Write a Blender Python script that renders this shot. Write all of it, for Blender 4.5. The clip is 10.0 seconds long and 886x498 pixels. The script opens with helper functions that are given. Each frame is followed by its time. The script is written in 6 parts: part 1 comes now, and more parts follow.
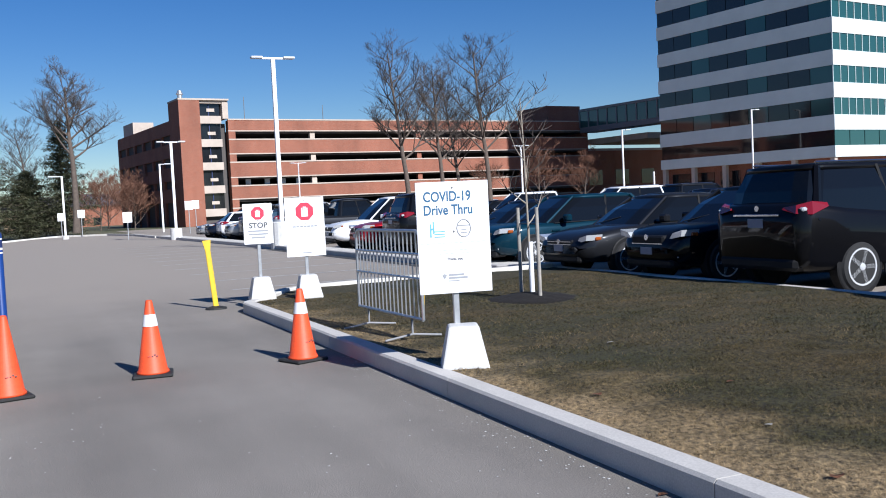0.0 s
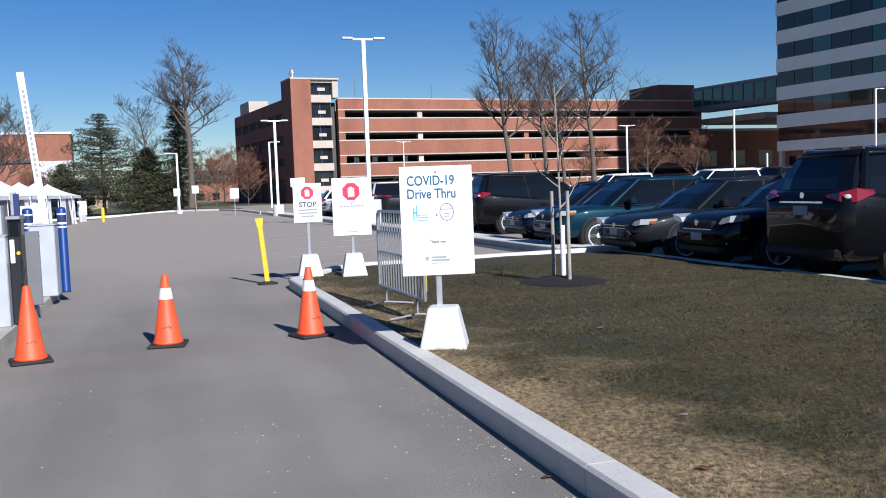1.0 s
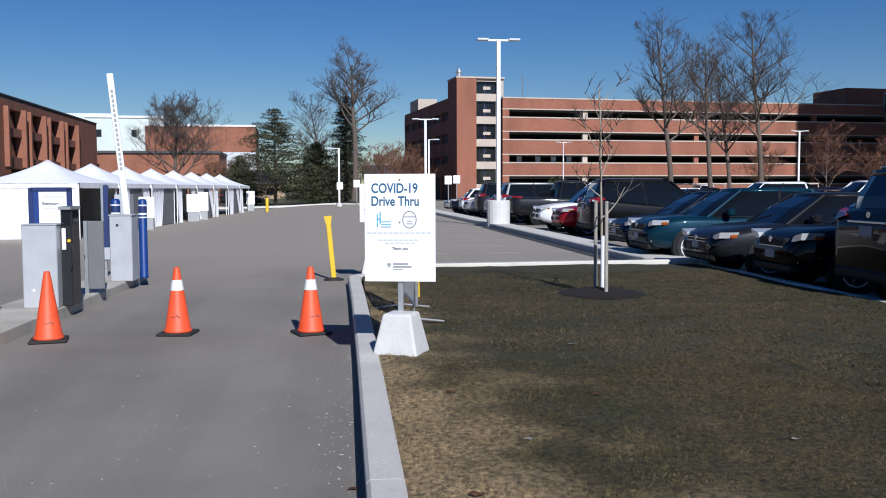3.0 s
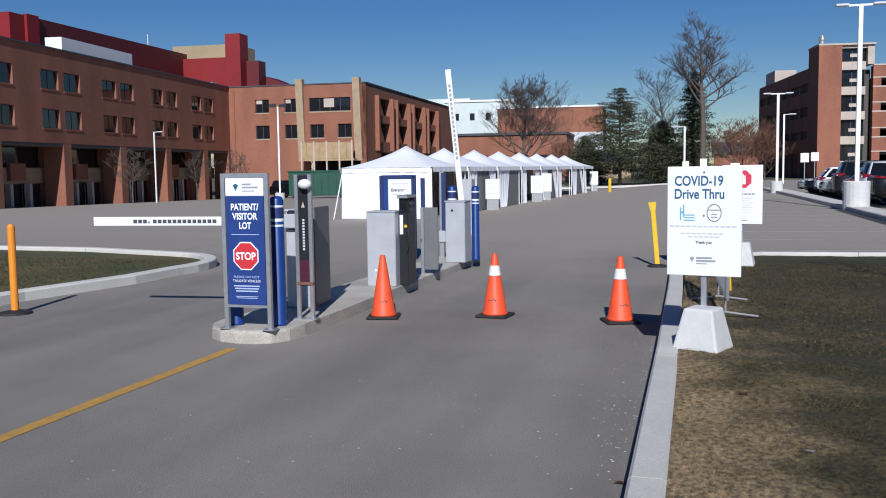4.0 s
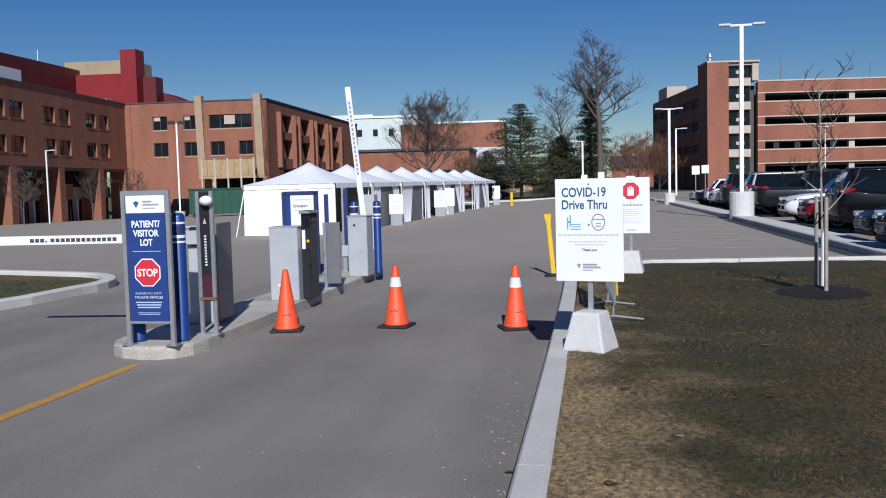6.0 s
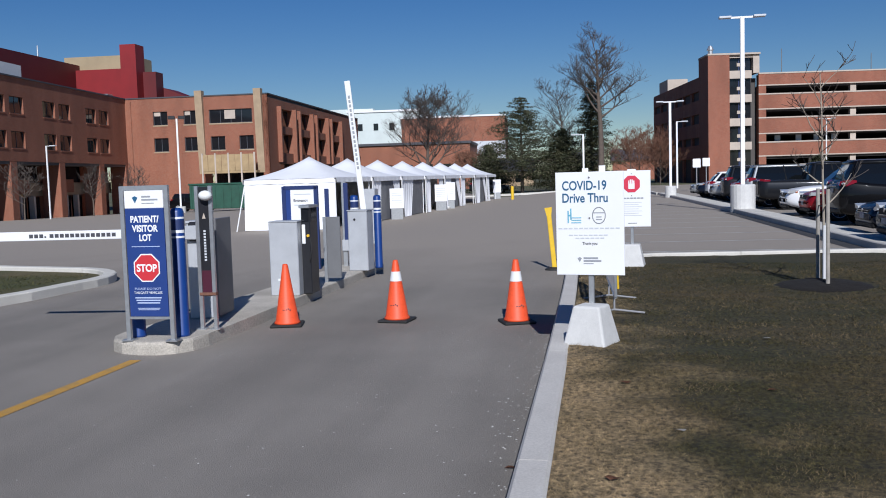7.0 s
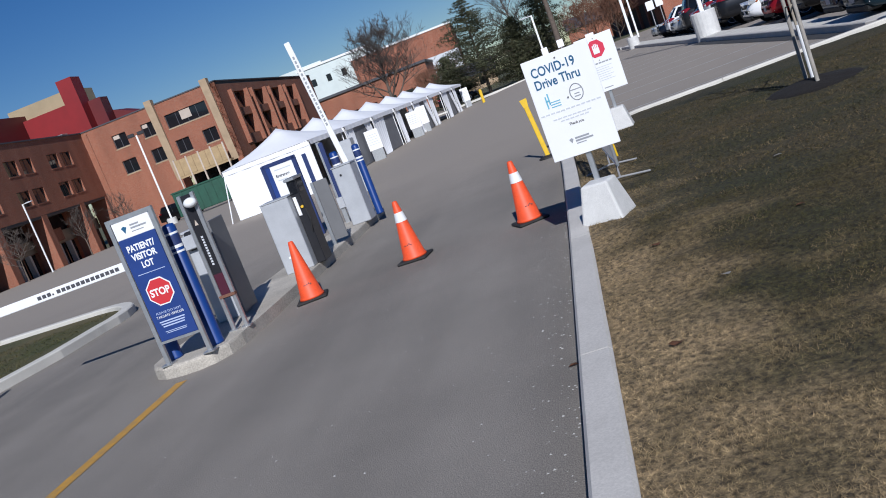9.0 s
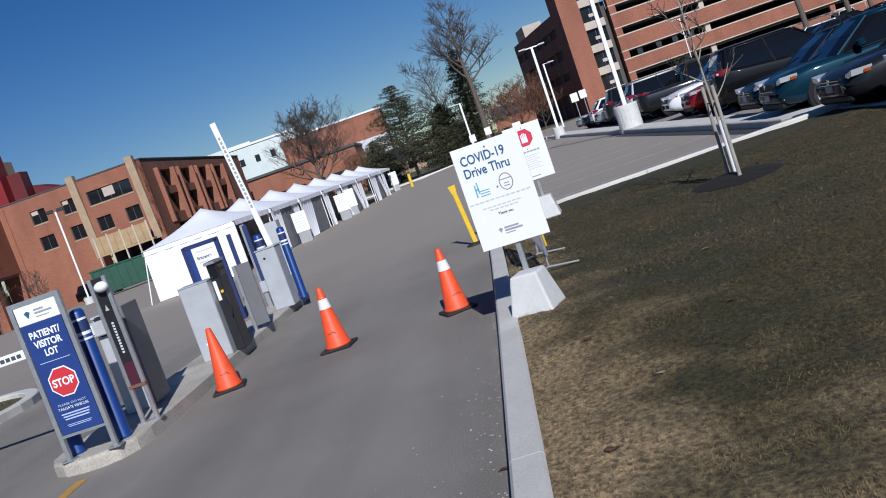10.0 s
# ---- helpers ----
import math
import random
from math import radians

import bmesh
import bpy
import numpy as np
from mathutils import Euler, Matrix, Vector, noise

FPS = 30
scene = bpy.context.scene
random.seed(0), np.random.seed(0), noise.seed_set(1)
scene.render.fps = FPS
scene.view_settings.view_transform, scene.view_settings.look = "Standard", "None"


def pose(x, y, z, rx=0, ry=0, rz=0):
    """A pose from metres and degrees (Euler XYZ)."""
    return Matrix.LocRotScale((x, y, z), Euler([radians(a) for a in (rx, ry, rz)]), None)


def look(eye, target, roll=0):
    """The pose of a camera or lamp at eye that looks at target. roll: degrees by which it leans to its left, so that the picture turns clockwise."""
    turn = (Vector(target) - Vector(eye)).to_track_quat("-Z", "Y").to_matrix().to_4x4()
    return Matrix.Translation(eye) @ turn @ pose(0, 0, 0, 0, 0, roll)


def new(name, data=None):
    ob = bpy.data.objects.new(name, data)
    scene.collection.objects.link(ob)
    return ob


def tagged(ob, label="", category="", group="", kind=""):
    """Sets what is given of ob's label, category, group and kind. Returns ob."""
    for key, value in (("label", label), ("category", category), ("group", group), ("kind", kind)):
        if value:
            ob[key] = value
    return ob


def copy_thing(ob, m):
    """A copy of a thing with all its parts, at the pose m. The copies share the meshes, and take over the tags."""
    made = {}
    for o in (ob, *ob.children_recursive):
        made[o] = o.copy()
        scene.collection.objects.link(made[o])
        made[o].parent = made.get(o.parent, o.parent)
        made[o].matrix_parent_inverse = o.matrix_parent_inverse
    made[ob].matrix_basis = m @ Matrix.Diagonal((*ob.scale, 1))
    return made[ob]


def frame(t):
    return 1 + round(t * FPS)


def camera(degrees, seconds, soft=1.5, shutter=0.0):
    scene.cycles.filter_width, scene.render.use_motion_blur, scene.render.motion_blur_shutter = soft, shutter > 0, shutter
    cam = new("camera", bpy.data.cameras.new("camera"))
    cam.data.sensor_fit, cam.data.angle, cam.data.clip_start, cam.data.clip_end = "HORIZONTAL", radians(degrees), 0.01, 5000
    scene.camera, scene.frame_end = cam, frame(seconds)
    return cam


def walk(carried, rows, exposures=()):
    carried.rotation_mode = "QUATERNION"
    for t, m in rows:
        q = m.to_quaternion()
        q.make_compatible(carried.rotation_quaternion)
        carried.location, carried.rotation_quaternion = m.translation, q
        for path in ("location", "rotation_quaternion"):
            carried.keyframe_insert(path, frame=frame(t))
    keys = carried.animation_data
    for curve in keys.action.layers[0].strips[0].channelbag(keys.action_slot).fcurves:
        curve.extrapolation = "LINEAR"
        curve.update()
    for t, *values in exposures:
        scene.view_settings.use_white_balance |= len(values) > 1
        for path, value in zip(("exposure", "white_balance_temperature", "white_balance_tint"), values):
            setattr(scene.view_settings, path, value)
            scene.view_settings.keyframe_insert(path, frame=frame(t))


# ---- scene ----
cam = camera(51.6, 10.0, soft=1.0)
PATH = [
    (0, (-2.78, 1.276, 1.487), (-1.971, 3.102, 1.385), -2.8),
    (0.5, (-2.366, 0.926, 1.493), (-1.749, 2.823, 1.337), -1.8),
    (1, (-1.827, 0.726, 1.483), (-1.25, 2.636, 1.346), -2.1),
    (1.5, (-1.362, 0.604, 1.491), (-0.93, 2.551, 1.333), -0.4),
    (2, (-0.899, 0.475, 1.48), (-0.447, 2.417, 1.331), -1.2),
    (2.2, (-0.713, 0.505, 1.494), (-0.277, 2.453, 1.364), -2.3),
    (3.3, (0.112, 0.264, 1.577), (0.089, 2.258, 1.428), 0.8),
    (3.5, (0.226, 0.316, 1.637), (-0.015, 2.292, 1.436), 0.4),
    (4, (0.306, 0.148, 1.655), (-0.224, 2.069, 1.483), -0.8),
    (4.5, (0.317, 0.144, 1.641), (-0.146, 2.086, 1.532), -1.6),
    (5, (0.346, -0.061, 1.635), (0.013, 1.906, 1.497), -1.8),
    (5.5, (0.391, -0.11, 1.651), (0.081, 1.86, 1.499), -0.5),
    (5.7, (0.435, -0.161, 1.645), (0.106, 1.807, 1.503), -1.3),
    (7, (0.44, -0.12, 1.64), (0.108, 1.846, 1.485), -1.7),
    (7.5, (0.448, -0.14, 1.642), (0.096, 1.822, 1.476), -1.8),
    (8, (0.429, -0.131, 1.64), (0.085, 1.831, 1.456), -1.7),
    (8.5, (0.445, -0.132, 1.651), (0.048, 1.815, 1.428), -4.0),
    (8.7, (0.411, -0.151, 1.642), (-0.001, 1.793, 1.416), -10.6),
    (8.8, (0.409, -0.052, 1.665), (0.013, 1.888, 1.38), -15.5),
    (8.9, (0.42, -0.044, 1.699), (0.034, 1.894, 1.389), -20.0),
    (9, (0.408, -0.007, 1.67), (0.04, 1.933, 1.353), -20.8),
    (9.2, (0.431, 0.103, 1.664), (0.164, 2.073, 1.446), -18.2),
    (9.5, (0.422, 0.11, 1.65), (0.225, 2.091, 1.463), -20.0),
    (9.7, (0.43, 0.053, 1.674), (0.226, 2.032, 1.475), -20.7),
    (10, (0.395, 0.25, 1.69), (0.234, 2.234, 1.487), -19.2),
]
walk(cam, [(t, look(eye, target, roll)) for t, eye, target, roll in PATH], [(0.0, 0.50, 5900, 10), (0.5, 0.46, 5900, 10), (1.0, 0.47, 5900, 10), (1.5, 0.35, 5900, 10), (2.2, 0.23, 5900, 10), (3.4, 0.03, 5900, 10), (4.5, -0.08, 5900, 10), (7.5, -0.1, 5900, 10), (10.0, -0.1, 5900, 10)])

# ---- sky and sun ----
SUN_FROM = Vector((0.225, -0.974, 0.0)).normalized()
SUN_ELEV = 33.4
world = bpy.data.worlds.new("sky")
scene.world = world
world.use_nodes = True
wn = world.node_tree.nodes
sky = wn.new("ShaderNodeTexSky")
sky.sky_type = "NISHITA"
sky.sun_disc = False
sky.sun_elevation = radians(SUN_ELEV)
sky.sun_rotation = math.atan2(SUN_FROM.x, SUN_FROM.y)
sky.altitude = 150
sky.air_density, sky.dust_density, sky.ozone_density = 1.0, 0.0, 4.0
wn["Background"].inputs["Strength"].default_value = 0.056
sat = wn.new("ShaderNodeHueSaturation")
sat.inputs["Saturation"].default_value = 1.3
sat.inputs["Hue"].default_value = 0.512
world.node_tree.links.new(sky.outputs[0], sat.inputs["Color"])
world.node_tree.links.new(sat.outputs[0], wn["Background"].inputs["Color"])
sun_data = bpy.data.lights.new("sun", "SUN")
sun_data.energy, sun_data.angle, sun_data.color = 5.0, radians(0.53), (1.0, 0.96, 0.91)
sun = new("sun", sun_data)
sun.matrix_world = look((SUN_FROM * math.cos(radians(SUN_ELEV)) + Vector((0, 0, math.sin(radians(SUN_ELEV))))) * 60, (0, 0, 0))


# ---- materials ----
def material(name, color, rough=0.6, metal=0.0, vary=0.0, scale=6.0, color2=None, fine=0.0, fine_scale=120.0, bump=0.0, bump_scale=60.0, coat=0.0, obj_random=0.0, spec=0.5):
    """A principled material with two scales of noise in colour, and a fine bump."""
    m = bpy.data.materials.new(name)
    m.use_nodes = True
    nt = m.node_tree
    n, l = nt.nodes, nt.links
    b = n["Principled BSDF"]
    b.inputs["Roughness"].default_value = rough
    b.inputs["Metallic"].default_value = metal
    b.inputs["Coat Weight"].default_value = coat
    b.inputs["Coat Roughness"].default_value = 0.04
    b.inputs["Specular IOR Level"].default_value = spec
    col = (*color, 1)
    b.inputs["Base Color"].default_value = col
    geo = n.new("ShaderNodeNewGeometry")
    out = None
    if vary or color2:
        tex = n.new("ShaderNodeTexNoise")
        tex.inputs["Scale"].default_value = scale
        tex.inputs["Detail"].default_value = 5
        tex.inputs["Roughness"].default_value = 0.6
        l.new(geo.outputs["Position"], tex.inputs["Vector"])
        ramp = n.new("ShaderNodeValToRGB")
        c2 = color2 or tuple(c * (1 - vary) for c in color)
        ramp.color_ramp.elements[0].position, ramp.color_ramp.elements[1].position = 0.35, 0.65
        ramp.color_ramp.elements[0].color = (*c2, 1)
        ramp.color_ramp.elements[1].color = col
        l.new(tex.outputs["Fac"], ramp.inputs["Fac"])
        out = ramp.outputs["Color"]
    if fine:
        t2 = n.new("ShaderNodeTexNoise")
        t2.inputs["Scale"].default_value = fine_scale
        t2.inputs["Detail"].default_value = 3
        l.new(geo.outputs["Position"], t2.inputs["Vector"])
        mr = n.new("ShaderNodeMapRange")
        mr.inputs["From Min"].default_value, mr.inputs["From Max"].default_value = 0.3, 0.7
        mr.inputs["To Min"].default_value, mr.inputs["To Max"].default_value = 1 - fine, 1 + fine
        l.new(t2.outputs["Fac"], mr.inputs["Value"])
        mul = n.new("ShaderNodeMix")
        mul.data_type, mul.blend_type = "RGBA", "MULTIPLY"
        mul.inputs["Factor"].default_value = 1
        if out:
            l.new(out, mul.inputs["A"])
        else:
            mul.inputs["A"].default_value = col
        l.new(mr.outputs["Result"], mul.inputs["B"])
        out = mul.outputs["Result"]
    if obj_random:
        oi = n.new("ShaderNodeObjectInfo")
        mr2 = n.new("ShaderNodeMapRange")
        mr2.inputs["To Min"].default_value, mr2.inputs["To Max"].default_value = 1 - obj_random, 1 + obj_random
        l.new(oi.outputs["Random"], mr2.inputs["Value"])
        mul2 = n.new("ShaderNodeMix")
        mul2.data_type, mul2.blend_type = "RGBA", "MULTIPLY"
        mul2.inputs["Factor"].default_value = 1
        if out:
            l.new(out, mul2.inputs["A"])
        else:
            mul2.inputs["A"].default_value = col
        l.new(mr2.outputs["Result"], mul2.inputs["B"])
        out = mul2.outputs["Result"]
    if out:
        l.new(out, b.inputs["Base Color"])
    if bump:
        t3 = n.new("ShaderNodeTexNoise")
        t3.inputs["Scale"].default_value = bump_scale
        t3.inputs["Detail"].default_value = 4
        l.new(geo.outputs["Position"], t3.inputs["Vector"])
        bp = n.new("ShaderNodeBump")
        bp.inputs["Strength"].default_value = bump
        bp.inputs["Distance"].default_value = 0.01
        l.new(t3.outputs["Fac"], bp.inputs["Height"])
        l.new(bp.outputs["Normal"], b.inputs["Normal"])
    return m


def brick_material(name, c1, c2, mortar, course=0.085):
    """Brickwork by its true module, from the object's own coordinates, with weathering."""
    m = material(name, c1, rough=0.85, vary=0.15, scale=0.35)
    n, l = m.node_tree.nodes, m.node_tree.links
    b = n["Principled BSDF"]
    tc = n.new("ShaderNodeTexCoord")
    sep = n.new("ShaderNodeSeparateXYZ")
    l.new(tc.outputs["Object"], sep.inputs[0])
    add = n.new("ShaderNodeMath")
    l.new(sep.outputs["X"], add.inputs[0])
    l.new(sep.outputs["Y"], add.inputs[1])
    comb = n.new("ShaderNodeCombineXYZ")
    l.new(add.outputs[0], comb.inputs["X"])
    l.new(sep.outputs["Z"], comb.inputs["Y"])
    bt = n.new("ShaderNodeTexBrick")
    bt.inputs["Scale"].default_value = 1.0
    bt.inputs["Brick Width"].default_value = 0.25
    bt.inputs["Row Height"].default_value = course
    bt.inputs["Mortar Size"].default_value = 0.008
    bt.inputs["Color1"].default_value = (*c1, 1)
    bt.inputs["Color2"].default_value = (*c2, 1)
    bt.inputs["Mortar"].default_value = (*mortar, 1)
    l.new(comb.outputs[0], bt.inputs["Vector"])
    geo = n.new("ShaderNodeNewGeometry")
    mp = n.new("ShaderNodeMapping")
    mp.inputs["Scale"].default_value = (0.5, 0.5, 0.12)
    l.new(geo.outputs["Position"], mp.inputs["Vector"])
    t = n.new("ShaderNodeTexNoise")
    t.inputs["Scale"].default_value = 1.0
    t.inputs["Detail"].default_value = 6
    l.new(mp.outputs[0], t.inputs["Vector"])
    mr = n.new("ShaderNodeMapRange")
    mr.inputs["From Min"].default_value, mr.inputs["From Max"].default_value = 0.3, 0.7
    mr.inputs["To Min"].default_value, mr.inputs["To Max"].default_value = 0.8, 1.12
    l.new(t.outputs["Fac"], mr.inputs["Value"])
    mul = n.new("ShaderNodeMix")
    mul.data_type, mul.blend_type = "RGBA", "MULTIPLY"
    mul.inputs["Factor"].default_value = 1
    l.new(bt.outputs["Color"], mul.inputs["A"])
    l.new(mr.outputs["Result"], mul.inputs["B"])
    l.new(mul.outputs["Result"], b.inputs["Base Color"])
    return m


M_ASPHALT = material("asphalt", (0.242, 0.217, 0.189), 0.9, vary=0.2, scale=0.45, fine=0.45, fine_scale=130, bump=0.5, bump_scale=160)
def add_streaks(m, lo, hi, sx, sy):
    """Long faint wheel tracks along the lane."""
    n, l = m.node_tree.nodes, m.node_tree.links
    b = n["Principled BSDF"]
    src = b.inputs["Base Color"].links[0].from_socket
    geo = n.new("ShaderNodeNewGeometry")
    mp = n.new("ShaderNodeMapping")
    mp.inputs["Scale"].default_value = (sx, sy, 1)
    l.new(geo.outputs["Position"], mp.inputs["Vector"])
    t = n.new("ShaderNodeTexNoise")
    t.inputs["Scale"].default_value = 1
    t.inputs["Detail"].default_value = 4
    l.new(mp.outputs["Vector"], t.inputs["Vector"])
    mr = n.new("ShaderNodeMapRange")
    mr.inputs["From Min"].default_value, mr.inputs["From Max"].default_value = 0.3, 0.7
    mr.inputs["To Min"].default_value, mr.inputs["To Max"].default_value = lo, hi
    l.new(t.outputs["Fac"], mr.inputs["Value"])
    mul = n.new("ShaderNodeMix")
    mul.data_type, mul.blend_type = "RGBA", "MULTIPLY"
    mul.inputs["Factor"].default_value = 1
    l.new(src, mul.inputs["A"])
    l.new(mr.outputs["Result"], mul.inputs["B"])
    l.new(mul.outputs["Result"], b.inputs["Base Color"])


add_streaks(M_ASPHALT, 0.80, 1.16, 1.1, 0.09)


def bleach(m, color, y0, y1):
    """The newer lane surface gives way to older, sun-bleached asphalt further in."""
    n, l = m.node_tree.nodes, m.node_tree.links
    b = n["Principled BSDF"]
    src = b.inputs["Base Color"].links[0].from_socket
    geo = n.new("ShaderNodeNewGeometry")
    sep = n.new("ShaderNodeSeparateXYZ")
    l.new(geo.outputs["Position"], sep.inputs[0])
    t = n.new("ShaderNodeTexNoise")
    t.inputs["Scale"].default_value = 0.35
    t.inputs["Detail"].default_value = 6
    l.new(geo.outputs["Position"], t.inputs["Vector"])
    ma = n.new("ShaderNodeMath")
    ma.operation = "MULTIPLY_ADD"
    ma.inputs[1].default_value = 9.0
    l.new(t.outputs["Fac"], ma.inputs[0])
    l.new(sep.outputs["Y"], ma.inputs[2])
    mr = n.new("ShaderNodeMapRange")
    mr.interpolation_type = "SMOOTHSTEP"
    mr.inputs["From Min"].default_value, mr.inputs["From Max"].default_value = y0 + 4.5, y1 + 4.5
    l.new(ma.outputs[0], mr.inputs["Value"])
    t2 = n.new("ShaderNodeTexNoise")
    t2.inputs["Scale"].default_value = 70
    l.new(geo.outputs["Position"], t2.inputs["Vector"])
    sc_ = n.new("ShaderNodeMix")
    sc_.data_type = "RGBA"
    sc_.inputs["A"].default_value = (*[c * 0.8 for c in color], 1)
    sc_.inputs["B"].default_value = (*[c * 1.2 for c in color], 1)
    l.new(t2.outputs["Fac"], sc_.inputs["Factor"])
    mx = n.new("ShaderNodeMix")
    mx.data_type = "RGBA"
    l.new(mr.outputs["Result"], mx.inputs["Factor"])
    l.new(src, mx.inputs["A"])
    l.new(sc_.outputs["Result"], mx.inputs["B"])
    l.new(mx.outputs["Result"], b.inputs["Base Color"])


bleach(M_ASPHALT, (0.315, 0.272, 0.228), 9.0, 24.0)
M_LOT = material("weathered_asphalt", (0.315, 0.272, 0.228), 0.92, vary=0.12, scale=0.25, fine=0.2, fine_scale=90, bump=0.4, bump_scale=120)


def grass_material(name, straw, brown, green, fine, fine_scale, bump):
    """Dormant turf: straw worn along the kerb, brown and green in patches further in."""
    m = material(name, brown, 0.95, color2=green, scale=0.5, fine=fine, fine_scale=fine_scale, bump=bump, bump_scale=70)
    n, l = m.node_tree.nodes, m.node_tree.links
    b = n["Principled BSDF"]
    src = b.inputs["Base Color"].links[0].from_socket
    geo = n.new("ShaderNodeNewGeometry")
    sep = n.new("ShaderNodeSeparateXYZ")
    l.new(geo.outputs["Position"], sep.inputs[0])
    t = n.new("ShaderNodeTexNoise")
    t.inputs["Scale"].default_value = 1.3
    t.inputs["Detail"].default_value = 6
    l.new(geo.outputs["Position"], t.inputs["Vector"])
    ma = n.new("ShaderNodeMath")
    ma.operation = "MULTIPLY_ADD"
    ma.inputs[1].default_value = -4.4
    l.new(t.outputs["Fac"], ma.inputs[0])
    l.new(sep.outputs["X"], ma.inputs[2])
    m2 = n.new("ShaderNodeMath")
    m2.operation = "MULTIPLY_ADD"
    m2.inputs[1].default_value = 0.1
    l.new(sep.outputs["Y"], m2.inputs[0])
    l.new(ma.outputs[0], m2.inputs[2])
    mr = n.new("ShaderNodeMapRange")
    mr.interpolation_type = "SMOOTHSTEP"
    mr.inputs["From Min"].default_value, mr.inputs["From Max"].default_value = -2.0, 0.1
    mr.inputs["To Min"].default_value, mr.inputs["To Max"].default_value = 0.85, 0.0
    l.new(m2.outputs[0], mr.inputs["Value"])
    t2 = n.new("ShaderNodeTexNoise")
    t2.inputs["Scale"].default_value = fine_scale * 0.8
    l.new(geo.outputs["Position"], t2.inputs["Vector"])
    sc = n.new("ShaderNodeMix")
    sc.data_type = "RGBA"
    sc.inputs["A"].default_value = (*[c * 0.55 for c in straw], 1)
    sc.inputs["B"].default_value = (*[c * 1.25 for c in straw], 1)
    l.new(t2.outputs["Fac"], sc.inputs["Factor"])
    mx = n.new("ShaderNodeMix")
    mx.data_type = "RGBA"
    l.new(mr.outputs["Result"], mx.inputs["Factor"])
    l.new(src, mx.inputs["A"])
    l.new(sc.outputs["Result"], mx.inputs["B"])
    # small clumps, dark gaps between pale tufts
    t4 = n.new("ShaderNodeTexNoise")
    t4.inputs["Scale"].default_value = 24
    t4.inputs["Detail"].default_value = 5
    t4.inputs["Roughness"].default_value = 0.65
    l.new(geo.outputs["Position"], t4.inputs["Vector"])
    clump = n.new("ShaderNodeMapRange")
    clump.inputs["From Min"].default_value, clump.inputs["From Max"].default_value = 0.36, 0.66
    clump.inputs["To Min"].default_value, clump.inputs["To Max"].default_value = 0.28, 1.7
    l.new(t4.outputs["Fac"], clump.inputs["Value"])
    mc = n.new("ShaderNodeMix")
    mc.data_type, mc.blend_type = "RGBA", "MULTIPLY"
    mc.inputs["Factor"].default_value = 1
    l.new(mx.outputs["Result"], mc.inputs["A"])
    l.new(clump.outputs["Result"], mc.inputs["B"])
    mx = mc
    if not bump:
        # single blades differ: some bleached, some green
        pick = n.new("ShaderNodeMapRange")
        pick.inputs["From Min"].default_value, pick.inputs["From Max"].default_value = 0.66, 0.9
        pick.inputs["To Max"].default_value = 0.75
        l.new(geo.outputs["Random Per Island"], pick.inputs["Value"])
        m3 = n.new("ShaderNodeMix")
        m3.data_type = "RGBA"
        m3.inputs["B"].default_value = (*[c * 0.8 for c in straw], 1)
        t3 = n.new("ShaderNodeTexNoise")
        t3.inputs["Scale"].default_value = 3.5
        t3.inputs["Detail"].default_value = 5
        l.new(geo.outputs["Position"], t3.inputs["Vector"])
        patch = n.new("ShaderNodeMapRange")
        patch.inputs["From Min"].default_value, patch.inputs["From Max"].default_value = 0.42, 0.66
        patch.inputs["To Min"].default_value = 0.12
        l.new(t3.outputs["Fac"], patch.inputs["Value"])
        both = n.new("ShaderNodeMath")
        both.operation = "MULTIPLY"
        l.new(pick.outputs["Result"], both.inputs[0])
        l.new(patch.outputs["Result"], both.inputs[1])
        l.new(both.outputs[0], m3.inputs["Factor"])
        l.new(mx.outputs["Result"], m3.inputs["A"])
        l.new(m3.outputs["Result"], b.inputs["Base Color"])
    else:
        l.new(mx.outputs["Result"], b.inputs["Base Color"])
    return m


M_ISLELAWN = material("island_lawn", (0.10, 0.078, 0.03), 0.95, color2=(0.052, 0.056, 0.016), scale=0.6, fine=0.5, fine_scale=40, bump=0.8, bump_scale=60)
# near-black tone for the shadow band painted at the kerb's foot
M_KERBSHADOW = material("kerb_shadow_tone", (0.045, 0.044, 0.045), 0.9, vary=0.3, scale=3)
M_LAWN = grass_material("dormant_lawn", (0.30, 0.215, 0.115), (0.054, 0.039, 0.014), (0.025, 0.025, 0.006), 0.55, 45, 1.0)
M_BLADE = grass_material("grass_blade", (0.39, 0.28, 0.15), (0.070, 0.051, 0.019), (0.031, 0.031, 0.008), 0.55, 60, 0.0)
M_FARLAWN = material("far_lawn", (0.12, 0.105, 0.06), 0.95, color2=(0.07, 0.08, 0.03), scale=0.15, fine=0.3, fine_scale=8)
M_CONC = material("concrete", (0.50, 0.48, 0.44), 0.85, vary=0.16, scale=2.0, fine=0.15, fine_scale=120, bump=0.3, bump_scale=150)
M_KERB = material("kerb_concrete", (0.55, 0.52, 0.48), 0.88, vary=0.12, scale=2.0, fine=0.10, fine_scale=90, bump=0.2, bump_scale=120, obj_random=0.05)
M_LIGHTKERB = material("pale_concrete", (0.64, 0.61, 0.55), 0.85, vary=0.14, scale=1.5, fine=0.12, fine_scale=100, bump=0.3, bump_scale=120)
M_ISLAND = material("rough_island_concrete", (0.50, 0.455, 0.39), 0.9, vary=0.28, scale=1.6, fine=0.22, fine_scale=60, bump=0.5, bump_scale=70)
M_BLOCK = material("cast_block_concrete", (0.62, 0.61, 0.59), 0.85, vary=0.1, scale=8, fine=0.12, fine_scale=150, bump=0.4, bump_scale=180)
